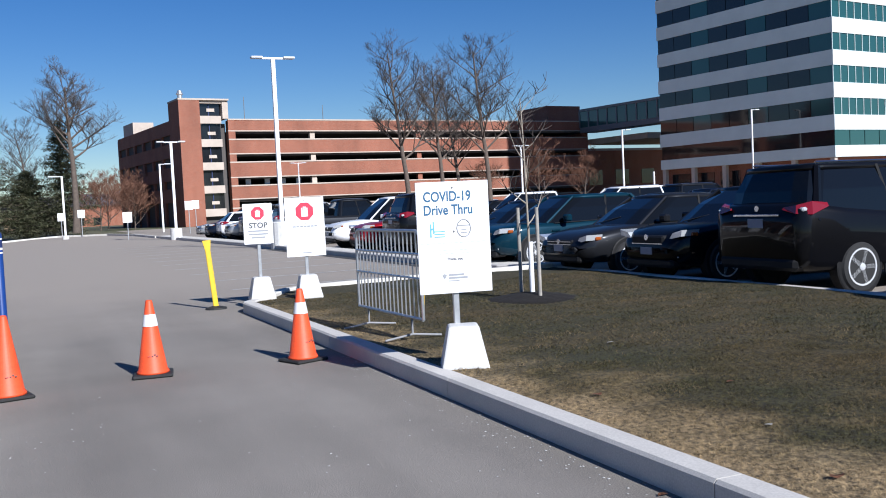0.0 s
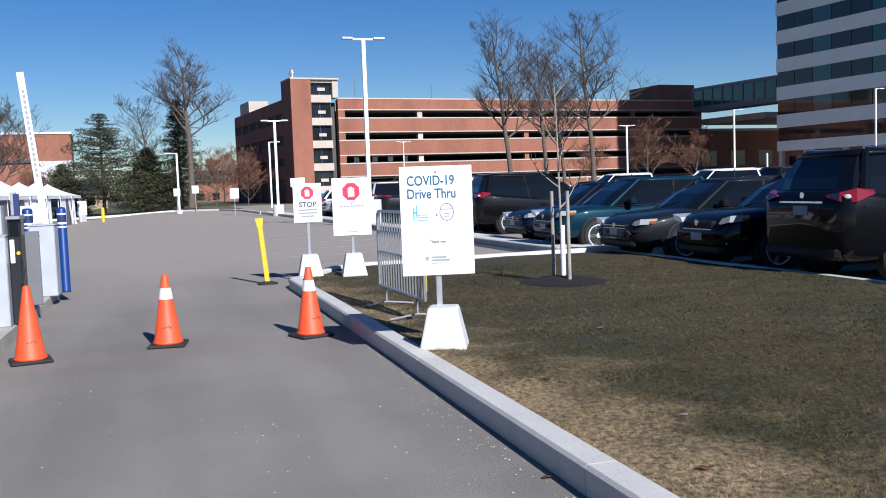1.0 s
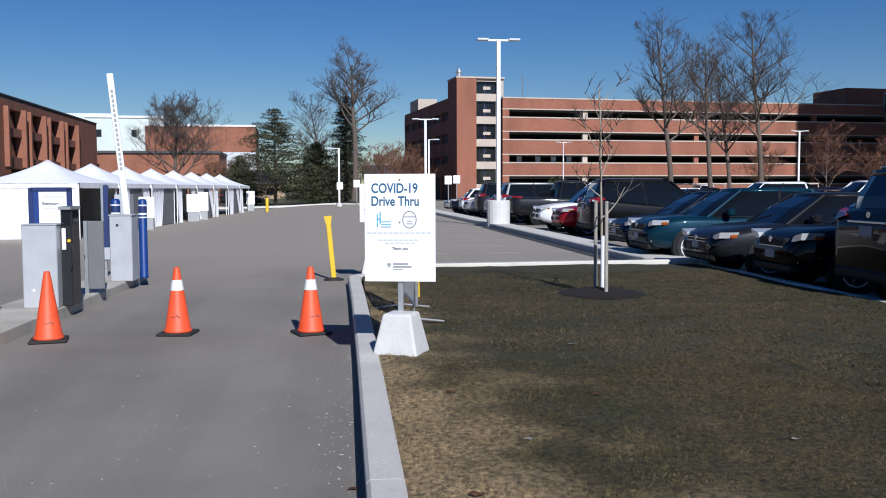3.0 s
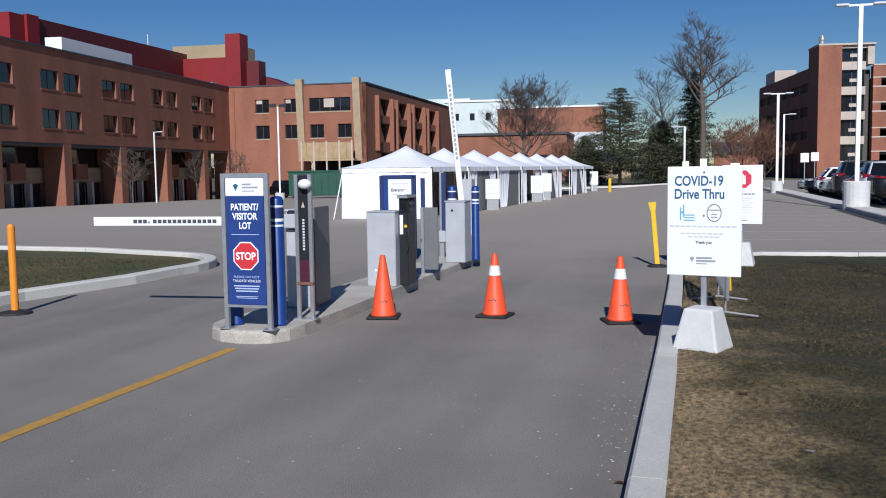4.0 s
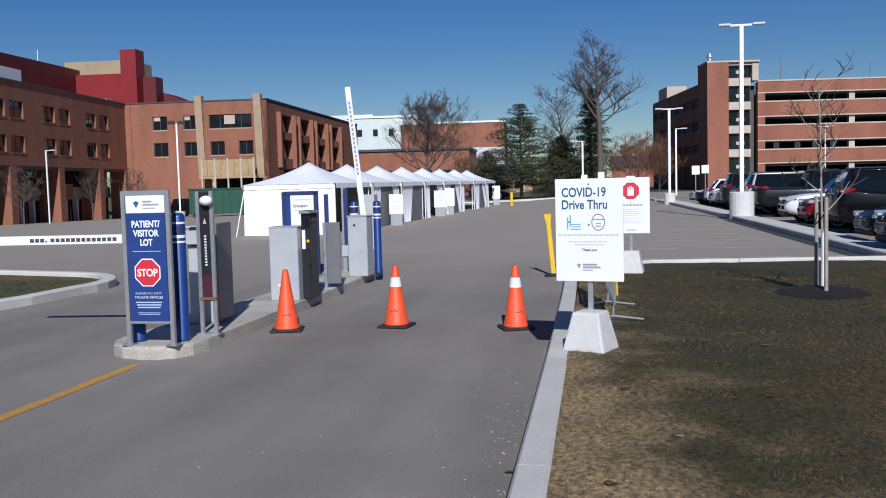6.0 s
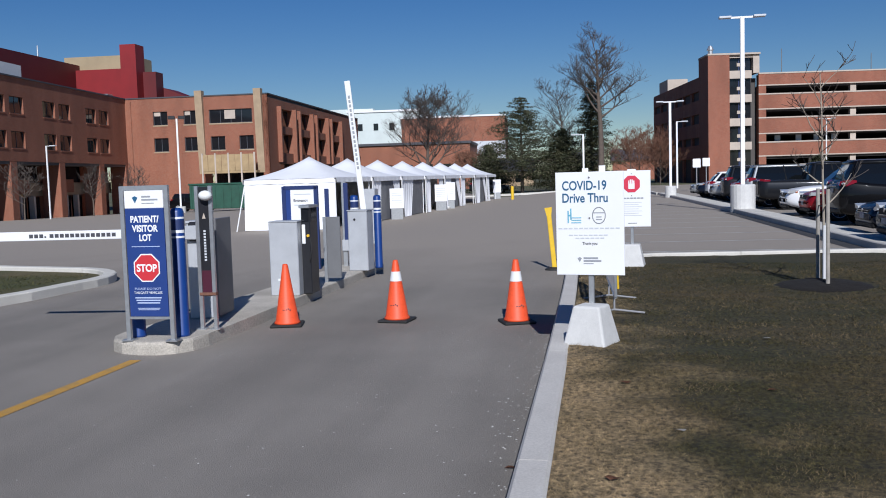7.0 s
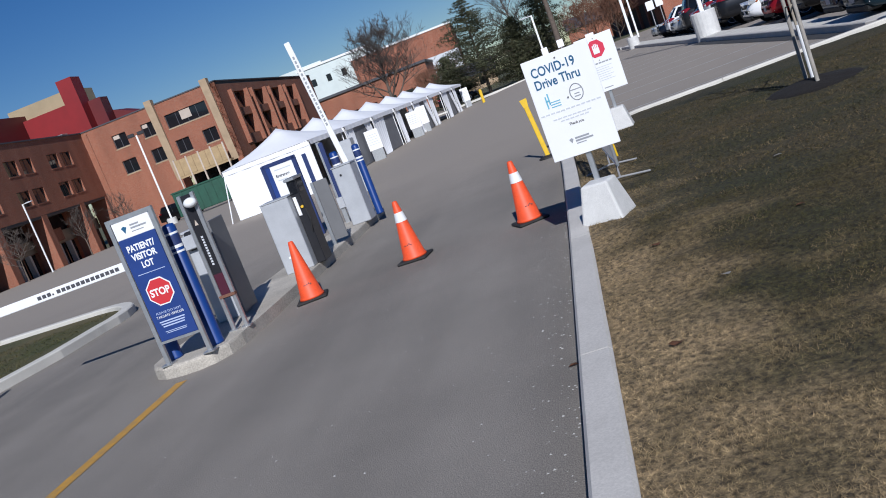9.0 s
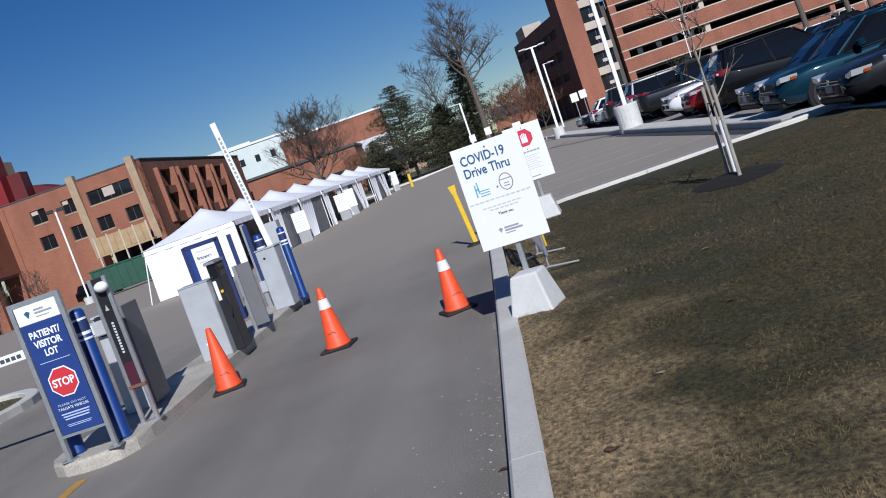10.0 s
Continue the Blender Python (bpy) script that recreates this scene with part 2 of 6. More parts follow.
M_MULCH = material("mulch", (0.009, 0.006, 0.0045), 1.0, vary=0.5, scale=30, bump=1.0, bump_scale=60)
M_LEAF = material("dry_leaf", (0.20, 0.09, 0.05), 0.9, vary=0.4, scale=20)
M_CHIP = material("pale_grit", (0.42, 0.41, 0.39), 0.9, vary=0.3, scale=20)
M_WHITE = material("white_paint", (0.80, 0.80, 0.80), 0.45, vary=0.05, scale=3)
M_SIGN = material("white_sign_board", (0.82, 0.82, 0.83), 0.5, vary=0.03, scale=2)
M_TENT = material("white_tent_fabric", (0.84, 0.84, 0.86), 0.65, vary=0.05, scale=1.2, bump=0.25, bump_scale=3)
M_ORANGE = material("orange_rubber", (0.80, 0.088, 0.022), 0.55, vary=0.12, scale=9, fine=0.1, fine_scale=60)
M_REFLECT = material("white_sleeve", (0.78, 0.78, 0.78), 0.4, vary=0.06, scale=12)
M_BLACK = material("black_rubber", (0.022, 0.022, 0.022), 0.75, vary=0.3, scale=14)
M_BLUE = material("blue_sign_paint", (0.02, 0.05, 0.21), 0.42, vary=0.12, scale=4)
M_BLUEPOST = material("blue_sleeve_plastic", (0.010, 0.045, 0.21), 0.38, vary=0.12, scale=5)
M_NAVY = material("navy_frame_paint", (0.02, 0.035, 0.12), 0.45)
M_RED = material("red_sign_paint", (0.55, 0.03, 0.04), 0.5)
M_CRIMSON = material("crimson_print", (0.60, 0.03, 0.07), 0.55)
M_TEAL = material("teal_print", (0.02, 0.10, 0.20), 0.55)
M_AQUA = material("aqua_print", (0.15, 0.42, 0.55), 0.55)
M_GREYPRINT = material("grey_print", (0.30, 0.31, 0.33), 0.6)
M_PALEPRINT = material("pale_grey_print", (0.55, 0.57, 0.60), 0.6)
M_PALEBLUE = material("pale_blue_print", (0.45, 0.52, 0.72), 0.5)
M_DARKPRINT = material("dark_print", (0.06, 0.06, 0.07), 0.6)
M_DULLSTEEL = material("dull_steel", (0.30, 0.30, 0.31), 0.75, 0.1, vary=0.2, scale=14)
M_GALV = material("galvanised_steel", (0.56, 0.57, 0.58), 0.38, 0.75, vary=0.15, scale=14)
M_ALU = material("brushed_aluminium_sheet", (0.52, 0.53, 0.55), 0.5, 0.35, vary=0.1, scale=5, fine=0.04)
M_GREYPANEL = material("grey_painted_panel", (0.17, 0.17, 0.175), 0.5, 0.1, vary=0.1, scale=6)
M_DARKPANEL = material("dark_machine_panel", (0.022, 0.022, 0.026), 0.35, vary=0.2, scale=8)
M_YELLOW = material("yellow_paint", (0.78, 0.50, 0.02), 0.55, vary=0.12, scale=10)
M_ROADYELLOW = material("worn_road_yellow", (0.52, 0.27, 0.03), 0.85, color2=(0.36, 0.22, 0.07), scale=9, fine=0.25, fine_scale=110)
M_ROADWHITE = material("worn_road_white", (0.55, 0.54, 0.52), 0.85, color2=(0.34, 0.335, 0.33), scale=3, fine=0.2, fine_scale=100)
M_BRASS = material("yellow_button", (0.75, 0.45, 0.03), 0.4)
M_BRICK = brick_material("orange_brick", (0.285, 0.092, 0.048), (0.225, 0.07, 0.038), (0.32, 0.20, 0.14))
M_GBRICK = brick_material("garage_brick", (0.30, 0.098, 0.055), (0.24, 0.075, 0.042), (0.30, 0.18, 0.13))
M_TRIM = material("tan_concrete_trim", (0.42, 0.31, 0.20), 0.85, vary=0.2, scale=0.8)
M_PALETRIM = material("pale_concrete_trim", (0.52, 0.44, 0.37), 0.85, vary=0.15, scale=0.8)
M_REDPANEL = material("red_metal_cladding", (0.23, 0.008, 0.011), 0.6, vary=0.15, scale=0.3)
# the same red, darkened in its colour for walls turned from the sun
M_REDSHADE = material("red_cladding_shaded_side", (0.12, 0.008, 0.011), 0.6, vary=0.2, scale=0.3)
M_TAN = material("tan_metal_cladding", (0.36, 0.28, 0.17), 0.6, vary=0.12, scale=0.5)
M_WINGLASS = material("dark_window_glass", (0.012, 0.013, 0.016), 0.06, spec=0.6)
M_TEALGLASS = material("teal_curtain_glass", (0.02, 0.075, 0.075), 0.07, spec=0.7)
M_OFFICEBAND = material("pale_office_panel", (0.62, 0.68, 0.66), 0.45, vary=0.08, scale=0.4)
# concrete with the shade of deep interiors put into its dark colour
M_INTERIOR = material("interior_concrete_shade_tone", (0.10, 0.09, 0.085), 0.9, vary=0.2, scale=0.3)
M_DUMPSTER = material("green_steel", (0.012, 0.075, 0.045), 0.5, 0.1, vary=0.25, scale=2)
M_WOOD = material("raw_plywood", (0.42, 0.30, 0.16), 0.75, vary=0.2, scale=1.5, fine=0.15, fine_scale=20)
M_BARK = material("grey_brown_bark", (0.13, 0.10, 0.08), 0.9, vary=0.35, scale=5, bump=0.8, bump_scale=25)
M_PALEBARK = material("pale_stake_wood", (0.36, 0.33, 0.29), 0.85, vary=0.25, scale=14)
M_TWIG = material("twig_bark", (0.085, 0.068, 0.058), 0.9, vary=0.3, scale=3)
M_REDTWIG = material("reddish_twig", (0.19, 0.09, 0.055), 0.9, vary=0.3, scale=1)
M_NEEDLE = material("conifer_needle", (0.030, 0.040, 0.017), 0.8, color2=(0.075, 0.072, 0.032), scale=1.2, fine=0.3, fine_scale=14)
M_TYRE = material("tyre_rubber", (0.018, 0.018, 0.019), 0.8, vary=0.2, scale=10)
M_RIM = material("alloy_rim", (0.72, 0.73, 0.75), 0.35, 0.35)
M_CHROME = material("chrome", (0.42, 0.43, 0.45), 0.2, 1.0)
M_CARGLASS = material("car_glass", (0.006, 0.007, 0.008), 0.03, spec=0.45)
M_HEAD = material("headlamp_lens", (0.62, 0.64, 0.66), 0.08, 0.3, coat=1.0)
M_TAIL = material("tail_lamp_lens", (0.20, 0.008, 0.010), 0.12, coat=1.0)
M_AMBER = material("amber_lens", (0.30, 0.07, 0.012), 0.15, coat=0.6)
M_PLASTIC = material("black_trim_plastic", (0.012, 0.012, 0.013), 0.6, spec=0.2)
M_PLATE = material("plain_number_plate", (0.26, 0.27, 0.32), 0.5)
M_CLEAR = material("globe_white_plastic", (0.82, 0.82, 0.80), 0.3)


def paint(name, c, metal=0.4):
    return material(name, c, 0.4, metal, coat=0.45, vary=0.06, scale=2, spec=0.06)


PAINT = {
    "black": paint("black_car_paint", (0.004, 0.004, 0.005), 0.0),
    "navy": paint("navy_car_paint", (0.005, 0.009, 0.022), 0.1),
    "teal": paint("teal_car_paint", (0.004, 0.026, 0.044), 0.2),
    "charcoal": paint("charcoal_car_paint", (0.016, 0.017, 0.02), 0.3),
    "silver": paint("silver_car_paint", (0.42, 0.43, 0.44), 0.6),
    "white": paint("white_car_paint", (0.78, 0.78, 0.79), 0.0),
    "red": paint("red_car_paint", (0.30, 0.010, 0.018)),
    "brown": paint("brown_car_paint", (0.07, 0.045, 0.04)),
}


# ---- mesh helpers ----
def ground_z(x, y):
    """The lot falls away towards the hospital."""
    def s(v):
        v = min(1.0, max(0.0, v))
        return v * v * (3 - 2 * v)
    return -0.37 * s((-x - 1) / 8) * s((y - 17) / 18) - 2.8e-4 * max(0.0, min(y, 130.0)) * max(0.0, min(-x, 80.0) - 14)


def obj(name, bm, mat, smooth=False):
    me = bpy.data.meshes.new(name)
    bm.to_mesh(me)
    bm.free()
    me.materials.append(mat)
    if smooth:
        me.shade_smooth()
    return new(name, me)


def part(name, bm, mat, parent, label="", smooth=False, m=None):
    ob = obj(name, bm, mat, smooth)
    ob.parent = parent
    if m is not None:
        ob.matrix_local = m
    if label:
        tagged(ob, label)
    return ob


def thing(name, m, label, category, group="", kind=""):
    e = new(name)
    e.empty_display_size = 0.2
    e.matrix_world = m
    return tagged(e, label, category, group, kind)


def raw(name, verts, faces, mat, parent=None, smooth=False):
    me = bpy.data.meshes.new(name)
    me.from_pydata(verts, [], faces)
    me.materials.append(mat)
    if smooth:
        me.shade_smooth()
    ob = new(name, me)
    if parent:
        ob.parent = parent
    return ob


def box(x0, x1, y0, y1, z0, z1, bevel=0.0, bm=None, m=None, seg=1):
    """A box between limits, with rounded edges."""
    b = bmesh.new()
    bmesh.ops.create_cube(b, size=1)
    for v in b.verts:
        v.co = Vector((x0 + (v.co.x + 0.5) * (x1 - x0), y0 + (v.co.y + 0.5) * (y1 - y0), z0 + (v.co.z + 0.5) * (z1 - z0)))
    if bevel:
        bmesh.ops.bevel(b, geom=b.edges[:], offset=bevel, segments=seg, affect="EDGES", profile=0.5)
    if m is not None:
        b.transform(m)
    return merge(bm, b)


def merge(bm, b):
    if bm is None:
        return b
    me = bpy.data.meshes.new("tmp")
    b.to_mesh(me)
    bm.from_mesh(me)
    bpy.data.meshes.remove(me)
    b.free()
    return bm


def lathe(profile, seg=20, bm=None, m=None, caps=True):
    """Turns (radius, height) pairs round the z axis."""
    b = bmesh.new()
    rings = [[b.verts.new((r * math.cos(2 * math.pi * i / seg), r * math.sin(2 * math.pi * i / seg), z)) for i in range(seg)] for r, z in profile]
    for a, c in zip(rings, rings[1:]):
        for i in range(seg):
            b.faces.new((a[i], a[(i + 1) % seg], c[(i + 1) % seg], c[i]))
    if caps:
        b.faces.new(rings[0][::-1])
        b.faces.new(rings[-1])
    if m is not None:
        b.transform(m)
    return merge(bm, b)


def rod(p0, p1, r0, r1=None, seg=10, bm=None):
    p0, p1 = Vector(p0), Vector(p1)
    d = p1 - p0
    m = Matrix.Translation(p0) @ d.to_track_quat("Z", "Y").to_matrix().to_4x4()
    return lathe([(r0, 0), (r0 if r1 is None else r1, d.length)], seg, bm, m)


def prism(outline, z0, z1, bm=None, bevel=0.0, m=None):
    """Extrudes an outline of (x, y) points, counter-clockwise, from z0 to z1."""
    b = bmesh.new()
    lo = [b.verts.new((x, y, z0)) for x, y in outline]
    hi = [b.verts.new((x, y, z1)) for x, y in outline]
    n = len(outline)
    for i in range(n):
        b.faces.new((lo[i], lo[(i + 1) % n], hi[(i + 1) % n], hi[i]))
    top = b.faces.new(hi)
    b.faces.new(lo[::-1])
    if bevel:
        bmesh.ops.bevel(b, geom=list(top.edges), offset=bevel, segments=2, affect="EDGES", profile=0.5)
    if m is not None:
        b.transform(m)
    return merge(bm, b)


def frustum(w0, d0, w1, d1, z0, z1, bevel=0.0, bm=None, m=None):
    b = bmesh.new()
    pts = [(-1, -1), (1, -1), (1, 1), (-1, 1)]
    lo = [b.verts.new((x * w0 / 2, y * d0 / 2, z0)) for x, y in pts]
    hi = [b.verts.new((x * w1 / 2, y * d1 / 2, z1)) for x, y in pts]
    for i in range(4):
        b.faces.new((lo[i], lo[(i + 1) % 4], hi[(i + 1) % 4], hi[i]))
    b.faces.new(hi)
    b.faces.new(lo[::-1])
    if bevel:
        bmesh.ops.bevel(b, geom=b.edges[:], offset=bevel, segments=2, affect="EDGES", profile=0.5)
    if m is not None:
        b.transform(m)
    return merge(bm, b)


def lettering(name, text, size, mat, parent, x, y, z, align="CENTER", bold=0.0, width=None, label=""):
    """Words on an upright board that faces -y: (x, z) is the middle of the base line."""
    cu = bpy.data.curves.new(name, "FONT")
    cu.body, cu.size, cu.align_x, cu.extrude, cu.offset = text, size, align, 0.0008, bold
    tmp = bpy.data.objects.new(name, cu)
    scene.collection.objects.link(tmp)
    bpy.context.view_layer.update()
    me = bpy.data.meshes.new_from_object(tmp.evaluated_get(bpy.context.evaluated_depsgraph_get()))
    bpy.data.objects.remove(tmp)
    k = 1.0
    if width and len(me.vertices):
        xs = [v.co.x for v in me.vertices]
        k = width / max(1e-6, max(xs) - min(xs))
    me.materials.clear()
    me.materials.append(mat)
    ob = new(name, me)
    ob.parent = parent
    ob.matrix_local = pose(x, y, z, 90, 0, 0) @ Matrix.Diagonal((k, 1, 1, 1))
    if label:
        tagged(ob, label)
    return ob


def bars(name, rows, mat, parent, y, label=""):
    """Rows of unreadable print as bars: (x0, x1, z, height)."""
    bm = None
    for x0, x1, z, h in rows:
        bm = box(x0, x1, y - 0.001, y + 0.001, z, z + h, bm=bm)
    return part(name, bm, mat, parent, label)


def wall_with_openings(W, z0, z1, holes, depth=0.25, x0=0.0, bm=None):
    """A wall face along x at y=0 that looks to -y, with openings (x0, x1, z0, z1) and their reveals."""
    b = bm or bmesh.new()
    xs = sorted({x0, x0 + W, *[h[0] for h in holes], *[h[1] for h in holes]})
    zs = sorted({z0, z1, *[h[2] for h in holes], *[h[3] for h in holes]})

    def quad(*p):
        b.faces.new([b.verts.new(q) for q in p])
    for xa, xb in zip(xs, xs[1:]):
        for za, zb in zip(zs, zs[1:]):
            cx, cz = (xa + xb) / 2, (za + zb) / 2
            if not any(h[0] < cx < h[1] and h[2] < cz < h[3] for h in holes):
                quad((xa, 0, za), (xb, 0, za), (xb, 0, zb), (xa, 0, zb))
                quad((xa, depth, za), (xa, depth, zb), (xb, depth, zb), (xb, depth, za))
    for a, c, e, f in holes:
        quad((a, 0, e), (a, 0, f), (a, depth, f), (a, depth, e))
        quad((c, 0, e), (c, depth, e), (c, depth, f), (c, 0, f))
        quad((a, 0, e), (a, depth, e), (c, depth, e), (c, 0, e))
        quad((a, 0, f), (c, 0, f), (c, depth, f), (a, depth, f))
    for a in (x0, x0 + W):
        quad((a, 0, z0), (a, depth, z0), (a, depth, z1), (a, 0, z1))
    quad((x0, 0, z1), (x0 + W, 0, z1), (x0 + W, depth, z1), (x0, depth, z1))
    return b


def window(parent, h, y, mullions=1, frame_mat=None, glass=None):
    """A window unit in the opening h: frame, with its pane behind."""
    a, c, e, f = h
    t = 0.07
    bm = box(a, c, y, y + 0.08, e, e + t)
    box(a, c, y, y + 0.08, f - t, f, bm=bm)
    for i in range(mullions + 2):
        x = a + (c - a - t) * i / (mullions + 1)
        box(x, x + t, y, y + 0.08, e + t, f - t, bm=bm)
    w = part("window", bm, frame_mat or M_NAVY, parent)
    part("pane", box(a + t, c - t, y + 0.03, y + 0.05, e + t, f - t), glass or M_WINGLASS, w)
    return w


# ---- ground, roads, kerbs, lawns ----
def sheet(name, xs, ys, dz, mat, label, category):
    verts = [(x, y, ground_z(x, y) + dz - (0.5 if name == "ground" and -63 < x < 100 and -50 < y < 86 else 0)) for y in ys for x in xs]
    n = len(xs)
    faces = [(j * n + i, j * n + i + 1, (j + 1) * n + i + 1, (j + 1) * n + i) for j in range(len(ys) - 1) for i in range(n - 1)]
    return tagged(raw(name, verts, faces, mat, smooth=True), label, category, kind="structure")


def steps(a, b, d):
    n = max(1, round((b - a) / d))
    return [a + (b - a) * i / n for i in range(n + 1)]


FAR = [-2500, -1200, -600, -300, -160]
sheet("ground", FAR + steps(-120, 120, 6) + [160, 300, 600, 1200, 2500], FAR[:4] + steps(-100, 160, 6) + [200, 300, 600, 1200, 2500], -0.03, M_FARLAWN,
      "dry brown and green ground around the lot", "ground")
sheet("road", steps(-40, 0.6, 1.0), steps(-60, 17.0, 1.0), 0.0, M_ASPHALT, "dark grey asphalt driveway with pale grit", "road")
sheet("parking_lot", steps(-66, 5.6, 1.2), steps(17.0, 90.5, 1.5), 0.0, M_ASPHALT, "sun-bleached grey asphalt parking lot", "road")
sheet("parking_lot_side", steps(5.6, 110, 4), steps(-60, 112, 4), -0.012, M_LOT, "grey asphalt lot under the parked cars", "road")
sheet("road_far", steps(-66, -13, 3), steps(90.5, 116, 3), 0.0, M_LOT, "grey asphalt forecourt before the hospital", "road")

KERB_H = 0.15


def outline_ring(path, w):
    """Left and right offsets of an open path."""
    L, R = [], []
    for i, p in enumerate(path):
        a = Vector(path[max(0, i - 1)])
        b = Vector(path[min(len(path) - 1, i + 1)])
        d = (b - a).normalized()
        nrm = Vector((-d.y, d.x))
        L.append(Vector(p) + nrm * w / 2)
        R.append(Vector(p) - nrm * w / 2)
    return L, R


def kerb_piece(path, w, h, mat, parent, bev=0.018):
    """One cast kerb piece along a path, with rounded upper edges."""
    L, R = outline_ring(path, w)
    b = bmesh.new()
    secs = []
    for l_, r_ in zip(L, R):
        g = ground_z(*((l_ + r_) / 2)) - 0.05
        k = (r_ - l_).normalized() * bev
        q = [(l_, g), (l_, g + 0.05 + h - bev), (l_ + k, g + 0.05 + h), (r_ - k, g + 0.05 + h), (r_, g + 0.05 + h - bev), (r_, g)]
        secs.append([b.verts.new((p.x, p.y, z)) for p, z in q])
    for s0, s1 in zip(secs, secs[1:]):
        for i in range(5):
            b.faces.new((s0[i], s1[i], s1[i + 1], s0[i + 1]))
    b.faces.new(secs[0])
    b.faces.new(secs[-1][::-1])
    bmesh.ops.recalc_face_normals(b, faces=b.faces[:])
    return part("kerb_stone", b, mat, parent)


def kerb_run(name, path, w, h, mat, label, piece=3.0):
    root = thing(name, Matrix.Identity(4), label, "kerb", kind="structure")
    pts = [Vector(p) for p in path]
    run, acc = [pts[0]], 0.0
    gap = 0.008
    for a, b in zip(pts, pts[1:]):
        d = (b - a).length
        pos = 0.0
        while acc + d - pos >= piece:
            pos += piece - acc
            q = a + (b - a) * (pos / d)
            kerb_piece([tuple(p) for p in run] + [tuple(q - (b - a).normalized() * gap)], w, h, mat, root)
            run, acc = [q], 0.0
        acc += d - pos
        if (b - run[-1]).length > 1e-3:
            run.append(b)
    if len(run) > 1 and acc > 0.05:
        kerb_piece([tuple(p) for p in run], w, h, mat, root)
    return root


def arc(cx, cy, r, a0, a1, n=8):
    return [(cx + r * math.cos(radians(a0 + (a1 - a0) * i / n)), cy + r * math.sin(radians(a0 + (a1 - a0) * i / n))) for i in range(n + 1)]


KX = 0.092
kerb_run("kerb", [(KX, -25.4), (KX, 8.0), (KX - 0.02, 12.0), (KX - 0.05, 14.7)] + arc(0.56, 14.75, 0.525, 175, 100, 5), 0.185, KERB_H, M_KERB, "grey concrete kerb with joints along the driveway")
kerb_run("kerb_far_edge", [(0.5, 15.5), (0.9, 16.2), (1.4, 16.62), (3.5, 16.75), (6.45, 16.95)], 0.17, 0.185, M_LIGHTKERB, "pale thin concrete edging at the lawn", 3.0)
kerb_run("kerb_by_cars", [(6.45, 16.6), (6.44, 10.0), (6.44, -14)], 0.16, 0.14, M_KERB, "grey concrete kerb between lawn and parked cars", 3.0)
kerb_run("kerb_of_strip", [(7.0, 17.37), (6.2, 17.5), (5.88, 18.0), (5.82, 18.8), (5.62, 36.0), (5.22, 52.0), (4.75, 66.0)], 0.16, 0.15, M_KERB, "grey concrete kerb along the parking strip", 3.0)
strip = [(6.9, 17.42), (6.25, 17.58), (5.96, 18.0), (5.9, 18.8), (5.7, 36.0), (5.3, 52.0), (4.83, 66.0), (5.7, 66.0), (6.1, 52.0), (6.55, 19.0)]
tagged(obj("pavement", prism(strip[::-1], -0.05, 0.142), M_LIGHTKERB), "pale concrete strip before the parked cars", "pavement", kind="structure")
kerb_run("kerb_end_of_lot", [(4.7, 66.2), (4.4, 78), (3.0, 86.5), (-1.0, 90.2), (-13, 90.2)], 0.18, 0.15, M_LIGHTKERB, "pale concrete kerb at the end of the lot", 6.0)

# the lawn beside the driveway: gently uneven
lx = [0.178 + 6.19 * i / 40 for i in range(41)]
ly = [-26 + i * 0.35 for i in range(123)]
lv, lf = [], []
for yy in ly:
    for xx in lx:
        top = min(yy, 16.68 - 0.9 * max(0.0, 1 - (xx - 0.165) / 1.2) ** 2 * 1.2)
        lv.append((xx, top, 0.125 + 0.025 * noise.noise((xx * 0.7, top * 0.7, 0)) + 0.012 * noise.noise((xx * 3, top * 3, 5))))
for j in range(len(ly) - 1):
    for i in range(40):
        lf.append((j * 41 + i, j * 41 + i + 1, (j + 1) * 41 + i + 1, (j + 1) * 41 + i))
tagged(raw("lawn", lv, lf, M_LAWN, smooth=True), "patchy brown and green early-spring lawn", "lawn", kind="structure")

rng = np.random.default_rng(7)


def blades(name, x0, x1, y0, y1, count, h0, h1, w, zbase, mat=None):
    """Short dry grass as one mesh of single blades."""
    x = rng.uniform(x0, x1, count)
    y = rng.uniform(y0, y1, count)
    keep = np.hypot(x - 3.28, y - 12.05) > 0.62
    x, y = x[keep], y[keep]
    count = len(x)
    a = rng.uniform(0, 2 * np.pi, count)
    h = rng.uniform(h0, h1, count)
    lean = rng.uniform(0.8, 3.0, count) * h
    b = rng.uniform(0, 2 * np.pi, count)
    z = np.array([zbase(p, q) for p, q in zip(x, y)])
    v = np.empty((count, 3, 3))
    v[:, 0] = np.stack([x - w * np.cos(a), y - w * np.sin(a), z - 0.004], 1)
    v[:, 1] = np.stack([x + w * np.cos(a), y + w * np.sin(a), z - 0.004], 1)
    v[:, 2] = np.stack([x + lean * np.cos(b), y + lean * np.sin(b), z + h], 1)
    me = bpy.data.meshes.new(name)
    me.vertices.add(count * 3)
    me.vertices.foreach_set("co", v.ravel())
    me.loops.add(count * 3)
    me.loops.foreach_set("vertex_index", np.arange(count * 3, dtype=np.int32))
    me.polygons.add(count)
    me.polygons.foreach_set("loop_start", np.arange(0, count * 3, 3, dtype=np.int32))
    me.update(calc_edges=True)
    me.materials.append(mat or M_BLADE)
    return tagged(new(name, me), "short dry brown and green grass blades", "grass", kind="stuff")


def lawn_z(p, q):
    return 0.125 + 0.025 * noise.noise((p * 0.7, q * 0.7, 0)) + 0.012 * noise.noise((p * 3, q * 3, 5))


